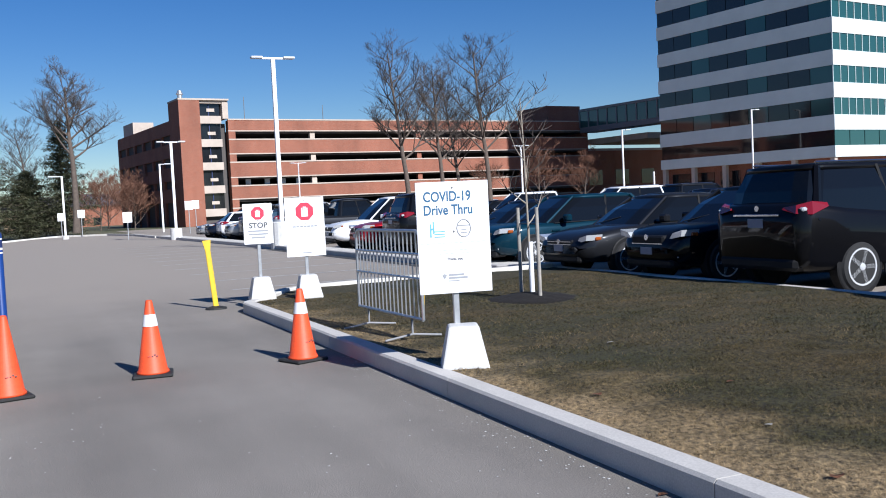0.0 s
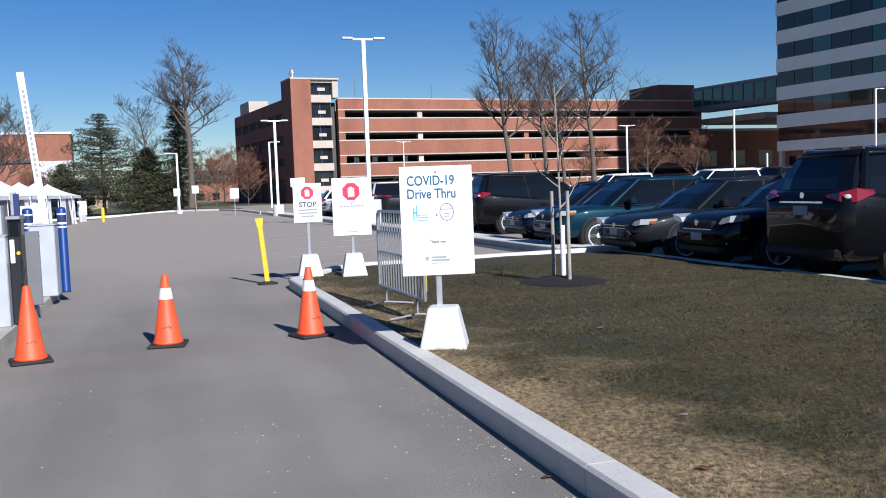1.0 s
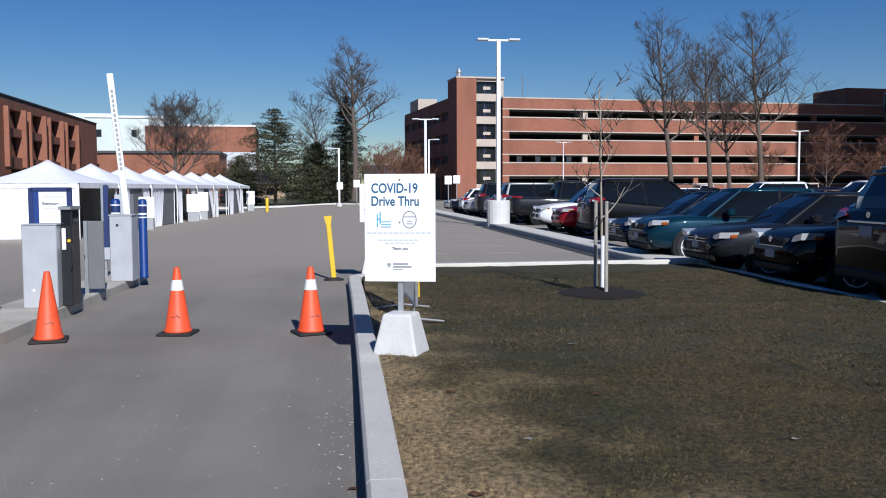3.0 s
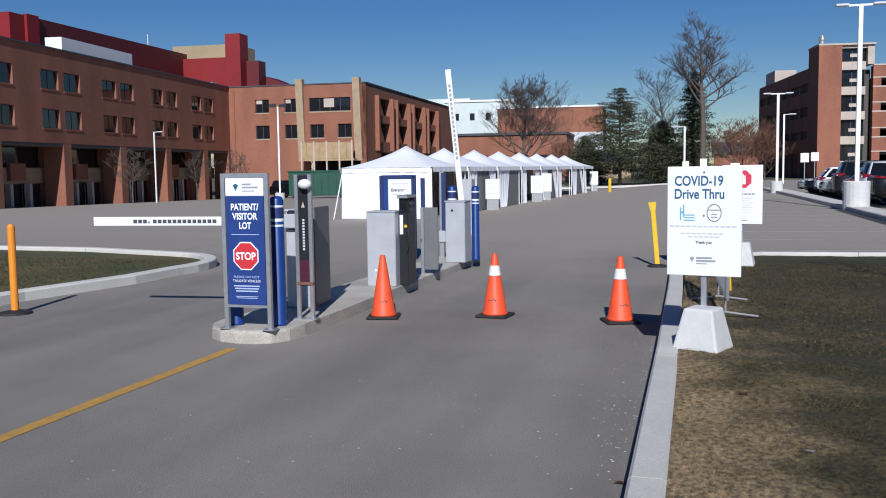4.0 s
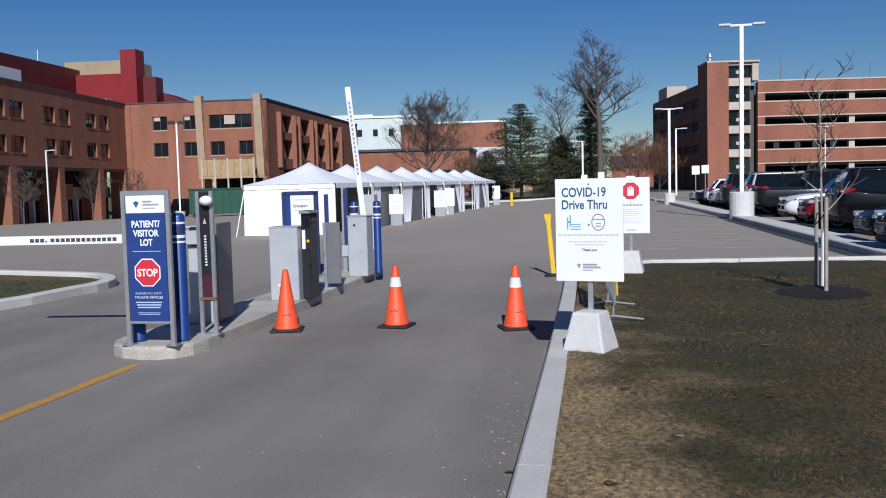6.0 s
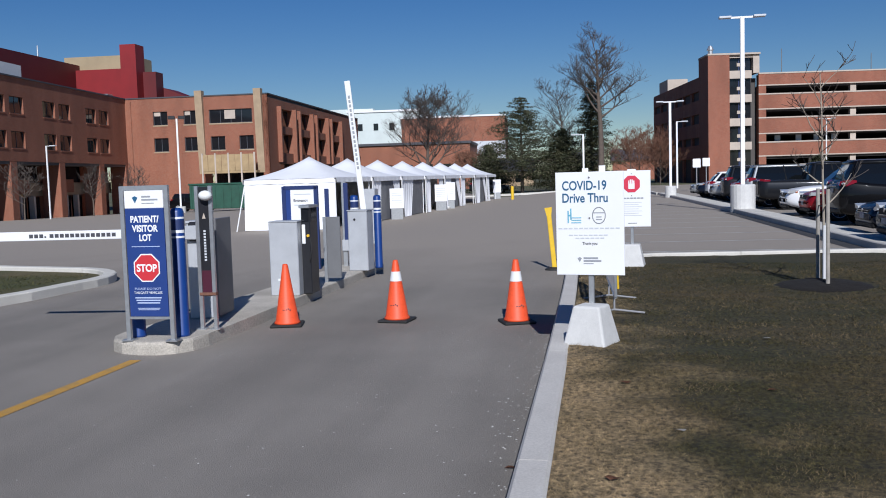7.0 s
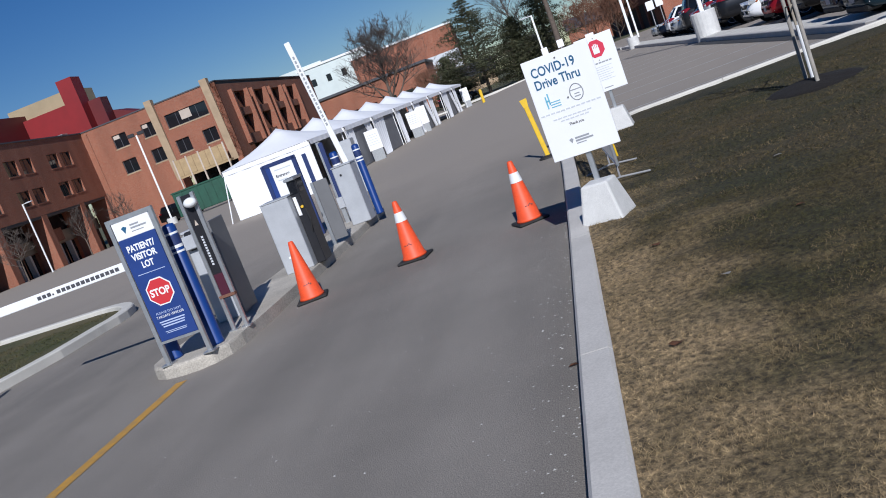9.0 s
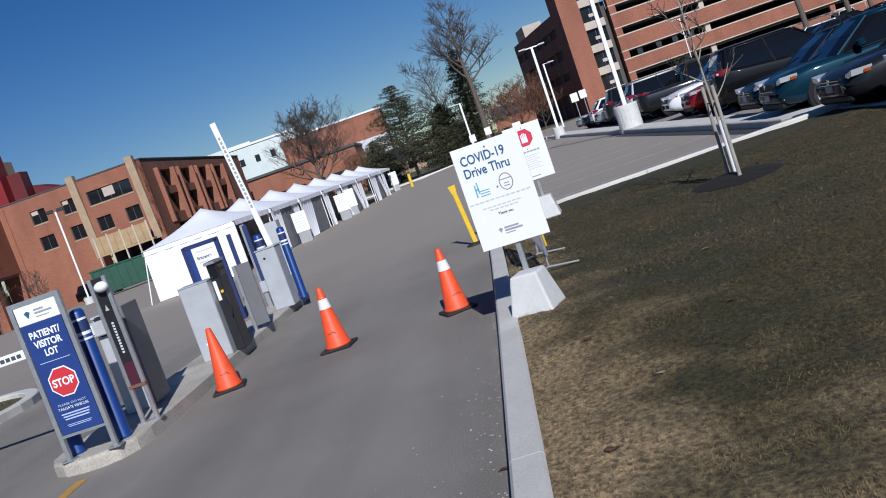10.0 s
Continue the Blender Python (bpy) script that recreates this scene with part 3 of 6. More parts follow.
blades("grass", 0.19, 3.6, 2.2, 7.5, 190000, 0.005, 0.018, 0.0022, lawn_z)
blades("grass", 0.19, 6.3, 7.5, 15.2, 95000, 0.006, 0.022, 0.0045, lawn_z)
blades("grass", 3.6, 6.3, 2.2, 7.5, 36000, 0.007, 0.024, 0.005, lawn_z)

# traffic island with the gates
isl = [(-3.42, 16.1), (-3.5, 16.28), (-3.95, 16.28), (-4.1, 16.1), (-4.40, 9.2), (-4.48, 8.75), (-4.46, 8.5), (-4.36, 8.3), (-4.2, 8.17), (-4.0, 8.1), (-3.8, 8.1), (-3.64, 8.18), (-3.53, 8.34), (-3.48, 8.6), (-3.46, 9.2)]
tagged(obj("traffic_island", prism(isl, -0.05, 0.13, bevel=0.03), M_ISLAND), "pale concrete traffic island with a rounded nose", "traffic island", kind="structure")

# grassed island over the other lane
gi = [(-32, 3.0), (-10.2, 3.0)] + arc(-10.2, 4.6, 1.6, -90, 0, 5) + [(-8.35, 10.3), (-7.95, 12.2)] + arc(-9.9, 13.9, 2.05, -12, 70, 8) + [(-11.9, 16.62), (-15, 16.9), (-32, 17.2)]
kerb_run("kerb_of_grass_island", [(x, y) for x, y in gi], 0.22, 0.14, M_LIGHTKERB, "pale concrete kerb round a grass island", 3.0)
giv = [(x + (0.08 if x < -12 else -0.08), y - 0.08) for x, y in gi]
tagged(obj("lawn_of_island", prism(giv, -0.3, 0.06), M_ISLELAWN), "brown and green grass on the island", "lawn", kind="structure")
blades("grass", -15, -8.7, 8.5, 15.2, 14000, 0.015, 0.04, 0.008, lambda p, q: 0.06, M_ISLELAWN)


def strip_on_road(name, x0, y0, x1, y1, w, mat, label, z=0.004):
    a, b = Vector((x0, y0)), Vector((x1, y1))
    n = (b - a).normalized()
    k = Vector((-n.y, n.x)) * w / 2
    N = max(1, round((b - a).length / 2))
    v, f = [], []
    for i in range(N + 1):
        p = a + (b - a) * i / N
        for q in (p - k, p + k):
            v.append((q.x, q.y, ground_z(q.x, q.y) + z))
    for i in range(N):
        f.append((2 * i + 1, 2 * i, 2 * i + 2, 2 * i + 3))
    return tagged(raw(name, v, f, mat), label, "road marking", kind="structure")


strip_on_road("lane_line", -3.89, 7.85, -4.0, -8.0, 0.12, M_ROADYELLOW, "worn yellow centre line on the driveway")
for i in range(12):
    yy = 19.0 + i * 2.65
    strip_on_road("stall_line", 0.6, yy, 5.62 - 0.012 * (yy - 18.8), yy + 0.15, 0.10, M_ROADWHITE, "faded white parking stall line")

# loose grit on the driveway
gv, gf = [], []
for i in range(620):
    px, py = rng.uniform(-3.2, -0.05), rng.uniform(1.5, 10.0)
    if rng.random() < 0.55:
        px = -0.03 - abs(rng.normal(0, 0.14))
    s_ = rng.uniform(0.002, 0.0085)
    k = len(gv)
    for dx, dy in ((-1, -0.6), (0.8, -1), (1, 0.7), (-0.7, 1)):
        gv.append((px + dx * s_, py + dy * s_, 0.002))
    gv.append((px, py, s_ * 0.9))
    gf += [(k, k + 1, k + 4), (k + 1, k + 2, k + 4), (k + 2, k + 3, k + 4), (k + 3, k, k + 4)]
tagged(raw("grit", gv, gf, M_CHIP), "scattered pale grit along the kerb", "grit", kind="stuff")

# ---- parking garage ----
garage = thing("parking_garage", pose(20.3, 118.5, 0.8, 0, 0, 7.8), "four-level orange brick parking garage with open decks", "parking garage")
GL, GD = 59.0, 34.0
BAYS = [0.0, 11.6, 28.0, 46.5, 59.0]
for a, b in ((-2.0, 1.25), (2.3, 4.08), (5.06, 7.08), (8.05, 9.97), (10.95, 12.5)):
    part("spandrel", box(0, GL, 0, 0.3, a, b), M_GBRICK, garage)
    part("coping", box(-0.02, GL, -0.06, 0.28, b - 0.13, b + 0.03), M_PALETRIM, garage, "pale concrete ledge")
    if a > 0:
        part("lintel", box(-0.02, GL, -0.04, 0.28, a - 0.02, a + 0.11), M_PALETRIM, garage, "pale concrete ledge")
for i, x in enumerate(BAYS):
    w = 0.9 if i in (0, 4) else 0.7
    x0 = x if i == 0 else x - w / 2
    part("column", box(x0, x0 + w, 0.31 if i else -0.03, 0.9, -1, 12.3), M_PALETRIM if i == 1 else M_GBRICK, garage)
# decks, back wall and cores take the colour that has shade in it
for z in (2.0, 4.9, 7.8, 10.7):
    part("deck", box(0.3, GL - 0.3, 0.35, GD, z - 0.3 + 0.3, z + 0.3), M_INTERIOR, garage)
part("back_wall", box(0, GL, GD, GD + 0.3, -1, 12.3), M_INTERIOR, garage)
part("end_wall", box(GL, GL + 0.3, 0, GD, -1, 12.3), M_GBRICK, garage)
for z in (2.3, 5.06, 8.05, 10.95):
    part("side_spandrel", box(-6.0, -5.7, 1.0, GD, z, z + 1.75), M_GBRICK, garage)
for i in range(7):
    part("side_pier", box(-5.98, -5.6, 4.2 + i * 4.9, 4.9 + i * 4.9, -2, 12.4), M_GBRICK, garage)
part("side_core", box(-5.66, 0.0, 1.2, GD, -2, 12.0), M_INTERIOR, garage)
part("stair_tower_pier", box(-6.3, -3.7, -0.6, 4, -2, 14.75), M_GBRICK, garage)
part("stair_tower_coping", box(-6.35, 0.05, -0.65, 4.05, 14.75, 14.95), M_PALETRIM, garage)
part("stair_tower_fin", box(-0.75, 0.0, -0.35, 4, 12.5, 14.75), M_PALETRIM, garage)
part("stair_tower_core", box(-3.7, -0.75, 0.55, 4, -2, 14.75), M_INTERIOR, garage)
for i in range(5):
    z = 0.3 + i * 2.9
    part("stair_panel", box(-3.7, -0.9, -0.2, 0.3, z, z + 0.95), M_PALETRIM, garage, "pale concrete band of the stair tower")
    w = part("window", box(-3.7, -0.9, 0.28, 0.4, z + 0.95, z + 2.9), M_WINGLASS, garage)
    part("mullion", box(-2.4, -2.3, 0.2, 0.3, z + 0.95, z + 2.95), M_NAVY, w)
    part("landing", box(-2.6, -1.6, 0.16, 0.26, z + 1.5, z + 1.9), M_PALETRIM, garage)
part("stair_tower_top", box(-3.7, -0.75, -0.25, 0.4, 14.4, 14.75), M_PALETRIM, garage)
for x in (2.4, 5.0, 7.2, 9.4):
    part("deck_sign", box(x, x + 0.7, 1.4, 1.5, 4.2, 4.95), M_WHITE, garage, "small white sign inside the deck")
for x, y, h in ((3, 14, 4.2), (9.5, 20, 5.5), (20.5, 16, 4), (-4.5, 1.5, 1.2)):
    part("roof_pole", rod((x, y, 12.2), (x, y, 12.4 + h), 0.07, 0.05, 6), M_GREYPANEL, garage)
part("roof_vent", lathe([(0.3, 14.9), (0.3, 15.5), (0.45, 15.6), (0.2, 16.1)], 10, m=pose(-5.6, 1.0, 0)), M_GALV, garage)
part("elevator_tower", box(56, 63, 6, 14, -1, 15.6), M_GBRICK, garage)
part("elevator_tower", box(-5.5, -2.5, 26, 32, 10, 14.6), M_PALETRIM, garage)

# glazed footbridge to the office block
brg = thing("footbridge", pose(79.0, 126.5, 0.8, 0, 0, 0), "glazed teal footbridge on steel trusses", "footbridge")
bd = Vector((82.0 - 79.0, 108.0 - 126.5, 0))
bm_ = pose(0, 0, 0, 0, 0, math.degrees(math.atan2(bd.y, bd.x)))
BL = bd.length
part("floor_girder", box(0, BL, -1.6, 1.6, 10.6, 11.4, m=bm_), M_GREYPANEL, brg)
part("roof_girder", box(0, BL, -1.7, 1.7, 13.9, 14.3, m=bm_), M_GREYPANEL, brg)
for i in range(9):
    part("pane", box(BL * i / 9 + 0.12, BL * (i + 1) / 9 - 0.12, -1.55, -1.5, 11.4, 13.9, m=bm_), M_TEALGLASS, brg)
    part("post", box(BL * i / 9 - 0.12, BL * i / 9 + 0.12, -1.65, -1.45, 11.4, 13.9, m=bm_), M_GREYPANEL, brg)
part("far_glazing", box(0, BL, 1.5, 1.55, 11.4, 13.9, m=bm_), M_TEALGLASS, brg)

# ---- office block ----
office = thing("office_building", pose(75.0, 73.2, 0.6, 0, 0, 8.0) @ Matrix.Scale(0.87, 4), "tall office block with pale bands and teal glass", "office building")
OL, OW = 29.0, 34.0
# the core's dark colour stands in for unlit rooms behind the panes
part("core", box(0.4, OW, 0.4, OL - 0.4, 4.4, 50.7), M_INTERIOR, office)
for k in range(12):
    z = 7.5 + 3.92 * k
    top = z + 1.85 if k < 11 else z + 1.0
    part("band", box(0, OW, 0, OL, z, top), M_OFFICEBAND, office, "pale panel band")
    if k < 11:
        for i in range(11):
            part("pane", box(0.15 + i * 3.05, 3.05 + i * 3.05, 0.12, 0.22, top, z + 3.92), M_TEALGLASS, office)
        for i in range(9):
            part("pane", box(0.14, 0.26, 0.2 + i * 3.2, 3.3 + i * 3.2, top, z + 3.92), M_WINGLASS if i % 3 else M_TEALGLASS, office)
        for i in range(23):
            part("mullion", box(i * 1.5, i * 1.5 + 0.08, 0.04, 0.12, top, z + 3.92), M_OFFICEBAND, office)
part("lower_band", box(0, OW, 0, OL, 4.2, 5.6), M_OFFICEBAND, office)
for i in range(11):
    part("pane", box(0.15 + i * 3.05, 3.05 + i * 3.05, 0.12, 0.22, 5.6, 7.5), M_TEALGLASS, office)
part("pane", box(0.14, 0.26, 0.2, OL - 0.2, 5.6, 7.5), M_WINGLASS, office)
part("base", box(1.5, OW, 1.5, OL, -1.5, 4.2), M_GBRICK, office)
for i in range(6):
    part("column", box(0.1, 0.7, 0.2 + i * 5.6, 0.8 + i * 5.6, -1.5, 4.2), M_PALETRIM, office)
    part("shop_window", box(1.4, 1.55, 2.2 + i * 4.5, 5.6 + i * 4.5, 0.3, 3.4), M_WINGLASS, office)
for i in range(6):
    part("window", box(2.0 + i * 4.5, 4.6 + i * 4.5, 1.38, 1.55, 0.6, 3.4), M_WINGLASS, office)

link = thing("link_building", pose(74, 130, 0.6, 0, 0, 8), "low dark brick building under the footbridge", "building")
part("wall", box(0, 40, 0, 12, -1, 8.2), M_GBRICK, link)
part("roof_edge", box(-0.1, 40.1, -0.1, 12.1, 8.2, 8.6), M_PALETRIM, link)
part("canopy", box(6, 30, -16, -2, 9.0, 9.9), M_PALETRIM, link)
for i in range(6):
    part("window", box(2 + i * 6, 5 + i * 6, -0.06, 0.05, 2.5, 5.0), M_WINGLASS, link)

# a flat dark strip on the asphalt stands in for the kerb's shadow
strip_on_road("kerb_shadow_strip", 5.55, 18.6, 5.36, 36.0, 0.34, M_KERBSHADOW, "dark strip painted as shadow along the strip's kerb", 0.006)

# ---- hospital ----
HT = 12.65
HZ = 0.9
hosp = thing("hospital", pose(-63.1, 117.6, HZ, 0, 0, 2.6), "orange brick hospital wing with tan concrete fins", "hospital")
FW = 20.2
fh = []
for z in (5.4, 9.0):
    fh += [(4.05, 6.1, z, z + 1.85), (8.4, 10.2, z, z + 1.85)]
fh += [(12.0, 18.0, 9.0, 10.85), (12.1, 14.1, 5.4, 7.25), (16.1, 18.1, 5.4, 7.25), (12.0, 19.8, 0.0, 2.4)]
part("front_wall", wall_with_openings(FW, -4, HT, fh, 0.35), M_BRICK, hosp)
for i, h in enumerate(fh[:-1]):
    window(hosp, h, 0.2, 3 if h[1] - h[0] > 3 else 1, M_DARKPRINT)
    part("sill", box(h[0] - 0.06, h[1] + 0.06, -0.05, 0.15, h[2] - 0.16, h[2]), M_TRIM, hosp)
    if i in (2, 3):
        part("window_blind", box(h[0] + 0.12, h[0] + (h[1] - h[0]) * 0.48, 0.17, 0.19, h[3] - 0.6, h[3] - 0.08), M_PALETRIM, hosp, "half-drawn pale blind")
part("window_blind", box(14.1, 15.6, 0.17, 0.19, 9.55, 10.75), M_PALETRIM, hosp, "pale drawn blind")
part("void", box(12.2, 20.2, 0.7, 0.8, 0.0, 2.4), M_WINGLASS, hosp)
for x in (10.3, 18.5):
    b = box(x, x + 1.0, -0.75, 0.3, 2.9, HT + 0.75)
    for v in b.verts:
        if v.co.y < -0.5 and v.co.z < 3:
            v.co.y, v.co.z = 0.0, 2.2
    part("fin", b, M_TRIM, hosp, "tan concrete fin")
part("downpipe", rod((0.9, -0.08, 0.0), (0.9, -0.08, HT - 0.3), 0.07, seg=8), M_BRICK, hosp)
part("coping", box(-0.1, FW + 0.1, -0.1, 0.5, HT, HT + 0.16), M_DARKPRINT, hosp)
part("roof", box(0, FW, 0.4, 57, HT - 0.4, HT - 0.05), M_INTERIOR, hosp)
# side wall runs back, facing the lot: deep window bays between brick piers
sm = pose(FW, 0, 0, 0, 0, 90)
BAY = [(4.7 + i * 9.9, 11.6 + i * 9.9) for i in range(4)]
sh = []
for a_, b_ in BAY:
    for z0, z1 in ((0.2, 3.4), (4.9, 7.6), (8.7, 11.1)):
        sh.append((a_, b_, z0, z1))
part("side_wall", wall_with_openings(57.5, -4, HT, sh, 0.9), M_BRICK, hosp, m=sm)
part("side_coping", box(-0.1, 57.5, -0.1, 0.9, HT, HT + 0.16, m=sm), M_DARKPRINT, hosp)
for j, h in enumerate(sh):
    window(hosp, h, 0.72, 2, M_DARKPRINT).matrix_local = sm
    if j % 3 and h[2] > 4:
        part("window_blind", box(h[0] + 2.5, h[0] + 4.4, 0.68, 0.71, h[3] - 1.1, h[3] - 0.1, m=sm), M_PALETRIM, hosp, "half-drawn pale blind")
for a_, b_ in BAY:
    for x in (a_ - 0.55, b_):
        part("brick_fin", box(x, x + 0.55, -0.6, 0.0, 3.6, 11.3, m=sm), M_BRICK, hosp)
# timber balcony hoarding on posts
sc = thing("scaffold_platform", pose(-64.0, 117.6, HZ, 0, 0, 2.6), "raw plywood hoarding on timber posts at the wall", "scaffold")
part("deck", box(12.3, 19.9, -2.2, -0.8, 2.2, 2.5), M_WOOD, sc)
for i in range(8):
    part("plywood_sheet", box(12.35 + i * 0.94, 13.25 + i * 0.94, -2.25, -2.18, 2.5, 4.7), M_WOOD, sc)
for i in range(5):
    part("post", box(12.4 + i * 1.8, 12.6 + i * 1.8, -2.3, -2.1, ground_z(-48, 115) - 0.1 - HZ, 4.9), M_PALETRIM, sc)

wing = thing("hospital_wing", pose(-56.1, 52.06, HZ, 0, 0, 96), "shaded brick hospital wing with paired windows and piers", "hospital")
wl = 66.0
PERIOD = 10.8
wh = []
for i in range(6):
    xx = wl - 9.0 - i * PERIOD
    for z in (5.2, 8.85):
        wh += [(xx - 3.3, xx - 0.45, z, z + 1.8), (xx + 0.45, xx + 3.3, z, z + 1.8)]
part("upper_wall", wall_with_openings(wl, 3.8, HT, wh, 0.35), M_BRICK, wing)
for h in wh:
    window(wing, h, 0.24, 1, M_DARKPRINT)
    part("sill", box(h[0] - 0.05, h[1] + 0.05, -0.05, 0.18, h[2] - 0.13, h[2]), M_BRICK, wing)
part("coping", box(-0.1, wl, -0.12, 0.5, HT, HT + 0.16), M_DARKPRINT, wing)
# shade under the upper floors is put into the soffit's dark colour
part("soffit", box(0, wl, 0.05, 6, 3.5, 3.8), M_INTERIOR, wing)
part("roof", box(0, wl, 0.4, 16, HT - 0.4, HT - 0.05), M_INTERIOR, wing)
part("recessed_wall", box(0, wl, 3.0, 3.3, -5, 3.5), M_BRICK, wing)
part("recessed_band", box(0, wl, 2.6, 3.0, 0.0, 1.5), M_TRIM, wing, "tan concrete band over the doors")
part("pier", box(wl - 0.9, wl, 0.0, 2.2, -6, 3.8, 0.05), M_BRICK, wing)
for i in range(6):
    xx = wl - 8.4 - i * PERIOD
    part("pier", box(xx - 0.7, xx + 0.7, 0.0, 2.2, -6, 3.8, 0.05), M_BRICK, wing)
    for dx in (-9.4, -6.2, -3.4):
        part("door_glazing", box(xx + dx, xx + dx + 2.3, 2.45, 2.6, -5, -0.1), M_WINGLASS, wing)
    for dx in (-6.9, -4.0):
        part("column", box(xx + dx, xx + dx + 0.4, 1.6, 2.2, -5, 0.0), M_PALETRIM, wing)
    part("spandrel_panel", box(xx - 5.9, xx - 3.6, 2.2, 2.6, 0.3, 1.9), M_BRICK, wing)
    part("transom_glazing", box(xx - 9.8, xx - 0.9, 2.62, 2.7, 1.55, 3.5), M_WINGLASS, wing)
part("rooftop_duct", box(27, 41, 1.2, 3.0, HT - 0.1, HT + 1.7), M_WHITE, wing, "long white rooftop duct")

red = thing("upper_block", pose(-74.8, 150, 1.0, 0, 0, 2.6), "red clad plant storeys behind the wings, shaded sides coloured darker", "building")
part("front_wall", box(-14.2, -4.7, 0, 12, 8, 21.2), M_REDPANEL, red)
part("tan_plant_screen", box(-17.0, -4.7, 1.5, 10, 21.2, 23.7), M_TAN, red)
part("tower", box(-4.7, -1.9, -2.5, 0.8, 8, 24.9), M_REDPANEL, red)
# side and rear pieces get the red with shade put into its colour
part("tower_back", box(-1.9, 0.4, 0, 3, 8, 20.4), M_REDSHADE, red)
lb = box(0.4, 6.0, 3, 9, 8, 17.9)
for v in lb.verts:
    if v.co.x > 5 and v.co.z > 17:
        v.co.z = 15.6
part("low_link", lb, M_REDSHADE, red)
part("long_wall", box(-30, -14.2, -42, 12, 8, 22.2), M_REDSHADE, red)
part("wall_fin", box(-14.4, -13.8, -43, -40.5, 8, 22.4), M_REDPANEL, red)
part("corner_return", box(-40, -14.2, -46, -42, 8, 22.2), M_REDPANEL, red)
part("brick_penthouse", box(-46, -36, -50, -40, 8, 25.0), M_BRICK, red)
for x, y, z, h in ((-18.7, -4, 23.6, 1.6), (-31, -42, 20, 5.0)):
    part("flue", rod((x, y, z - 1), (x, y, z + h), 0.16, 0.1, 8), M_GALV, red)
for x in (-10.0, -8.2):
    part("rooftop_unit", box(x, x + 1.4, -3.5, -1.5, 13, 16.6, 0.05), M_GALV, red)
for x in (-12.5, -6.5, -5.4):
    part("vent", lathe([(0.25, 12.9), (0.25, 13.9), (0.4, 14.0), (0.1, 14.3)], 8, m=pose(x, -6, 0)), M_GALV, red)

# far buildings past the tents
fb = thing("far_clinic", pose(-44, 210, 1.2, 0, 0, 4), "low brick clinic with pale base and flat roof", "building")
part("wall", box(0, 24, 0, 30, -6, 14.3), M_BRICK, fb)
part("roof_edge", box(-0.2, 24.2, -0.2, 30, 14.3, 14.7), M_WHITE, fb)
part("grey_band", box(8, 24.05, -0.1, 0.2, 2.5, 8.6), M_PALEPRINT, fb)
part("annex", box(8, 17, -22, -4, -6, 7.0), M_BRICK, fb)
part("annex_roof_edge", box(7.9, 17.1, -22.1, -4, 7.0, 7.4), M_PALETRIM, fb)
for i in range(4):
    part("window", box(8.6 + i * 2.1, 10.0 + i * 2.1, -22.08, -21.9, 3.0, 5.0), M_WINGLASS, fb)
fw = thing("far_white_building", pose(-71, 225, 1.5, 0, 0, 4), "pale flat-roofed building behind bare trees", "building")
part("wall", box(10, 28, 0, 20, -6, 17.0), M_OFFICEBAND, fw)
part("roof_block", box(0, 16, 3, 18, 8, 18.2), M_OFFICEBAND, fw)
part("roof_edge", box(9.7, 28.3, -0.3, 20, 17.0, 17.5), M_WHITE, fw)
for i in range(4):
    for z in (12.5,):
        part("window", box(12.5 + i * 4, 13.7 + i * 4, -0.1, 0.1, z, z + 1.7), M_WINGLASS, fw)
lowb = thing("far_wing", pose(-58, 186, 1.0, 0, 0, 3), "low brick wing with a dark roof edge", "building")
part("wall", box(0, 33, 0, 20, -6, 7.6), M_BRICK, lowb)
part("roof_edge", box(-0.2, 33.2, -0.4, 20, 7.6, 8.1), M_DARKPRINT, lowb)
for i in range(7):
    part("window", box(2 + i * 4.2, 4.2 + i * 4.2, -0.1, 0.1, -1.5, 3.5), M_WINGLASS, lowb)
for i, (x, y, w, h) in enumerate(((-8, 190, 9, 5.5), (4, 205, 12, 6.2), (-20, 185, 8, 4.5), (14, 215, 11, 7))):
    hs = thing("house", pose(x, y, 0, 0, 0, 6 * i - 8), "distant low house behind the trees", "house", "distant houses")
    part("wall", box(0, w, 0, 7, -2, h - 2), M_BRICK if i % 2 else M_TRIM, hs)
    rb = bmesh.new()
    a = [rb.verts.new(p) for p in ((-0.4, -0.4, h - 2), (w + 0.4, -0.4, h - 2), (w + 0.4, 7.4, h - 2), (-0.4, 7.4, h - 2), (-0.4, 3.5, h + 0.6), (w + 0.4, 3.5, h + 0.6))]
    for f in ((0, 1, 5, 4), (2, 3, 4, 5), (0, 4, 3), (1, 2, 5), (3, 2, 1, 0)):
        rb.faces.new([a[k] for k in f])
    part("roof", rb, M_DARKPRINT, hs)
    for k in range(2):
        part("window", box(1.2 + k * 3.2, 2.6 + k * 3.2, -0.06, 0.05, 0.3, 1.8), M_WINGLASS, hs)

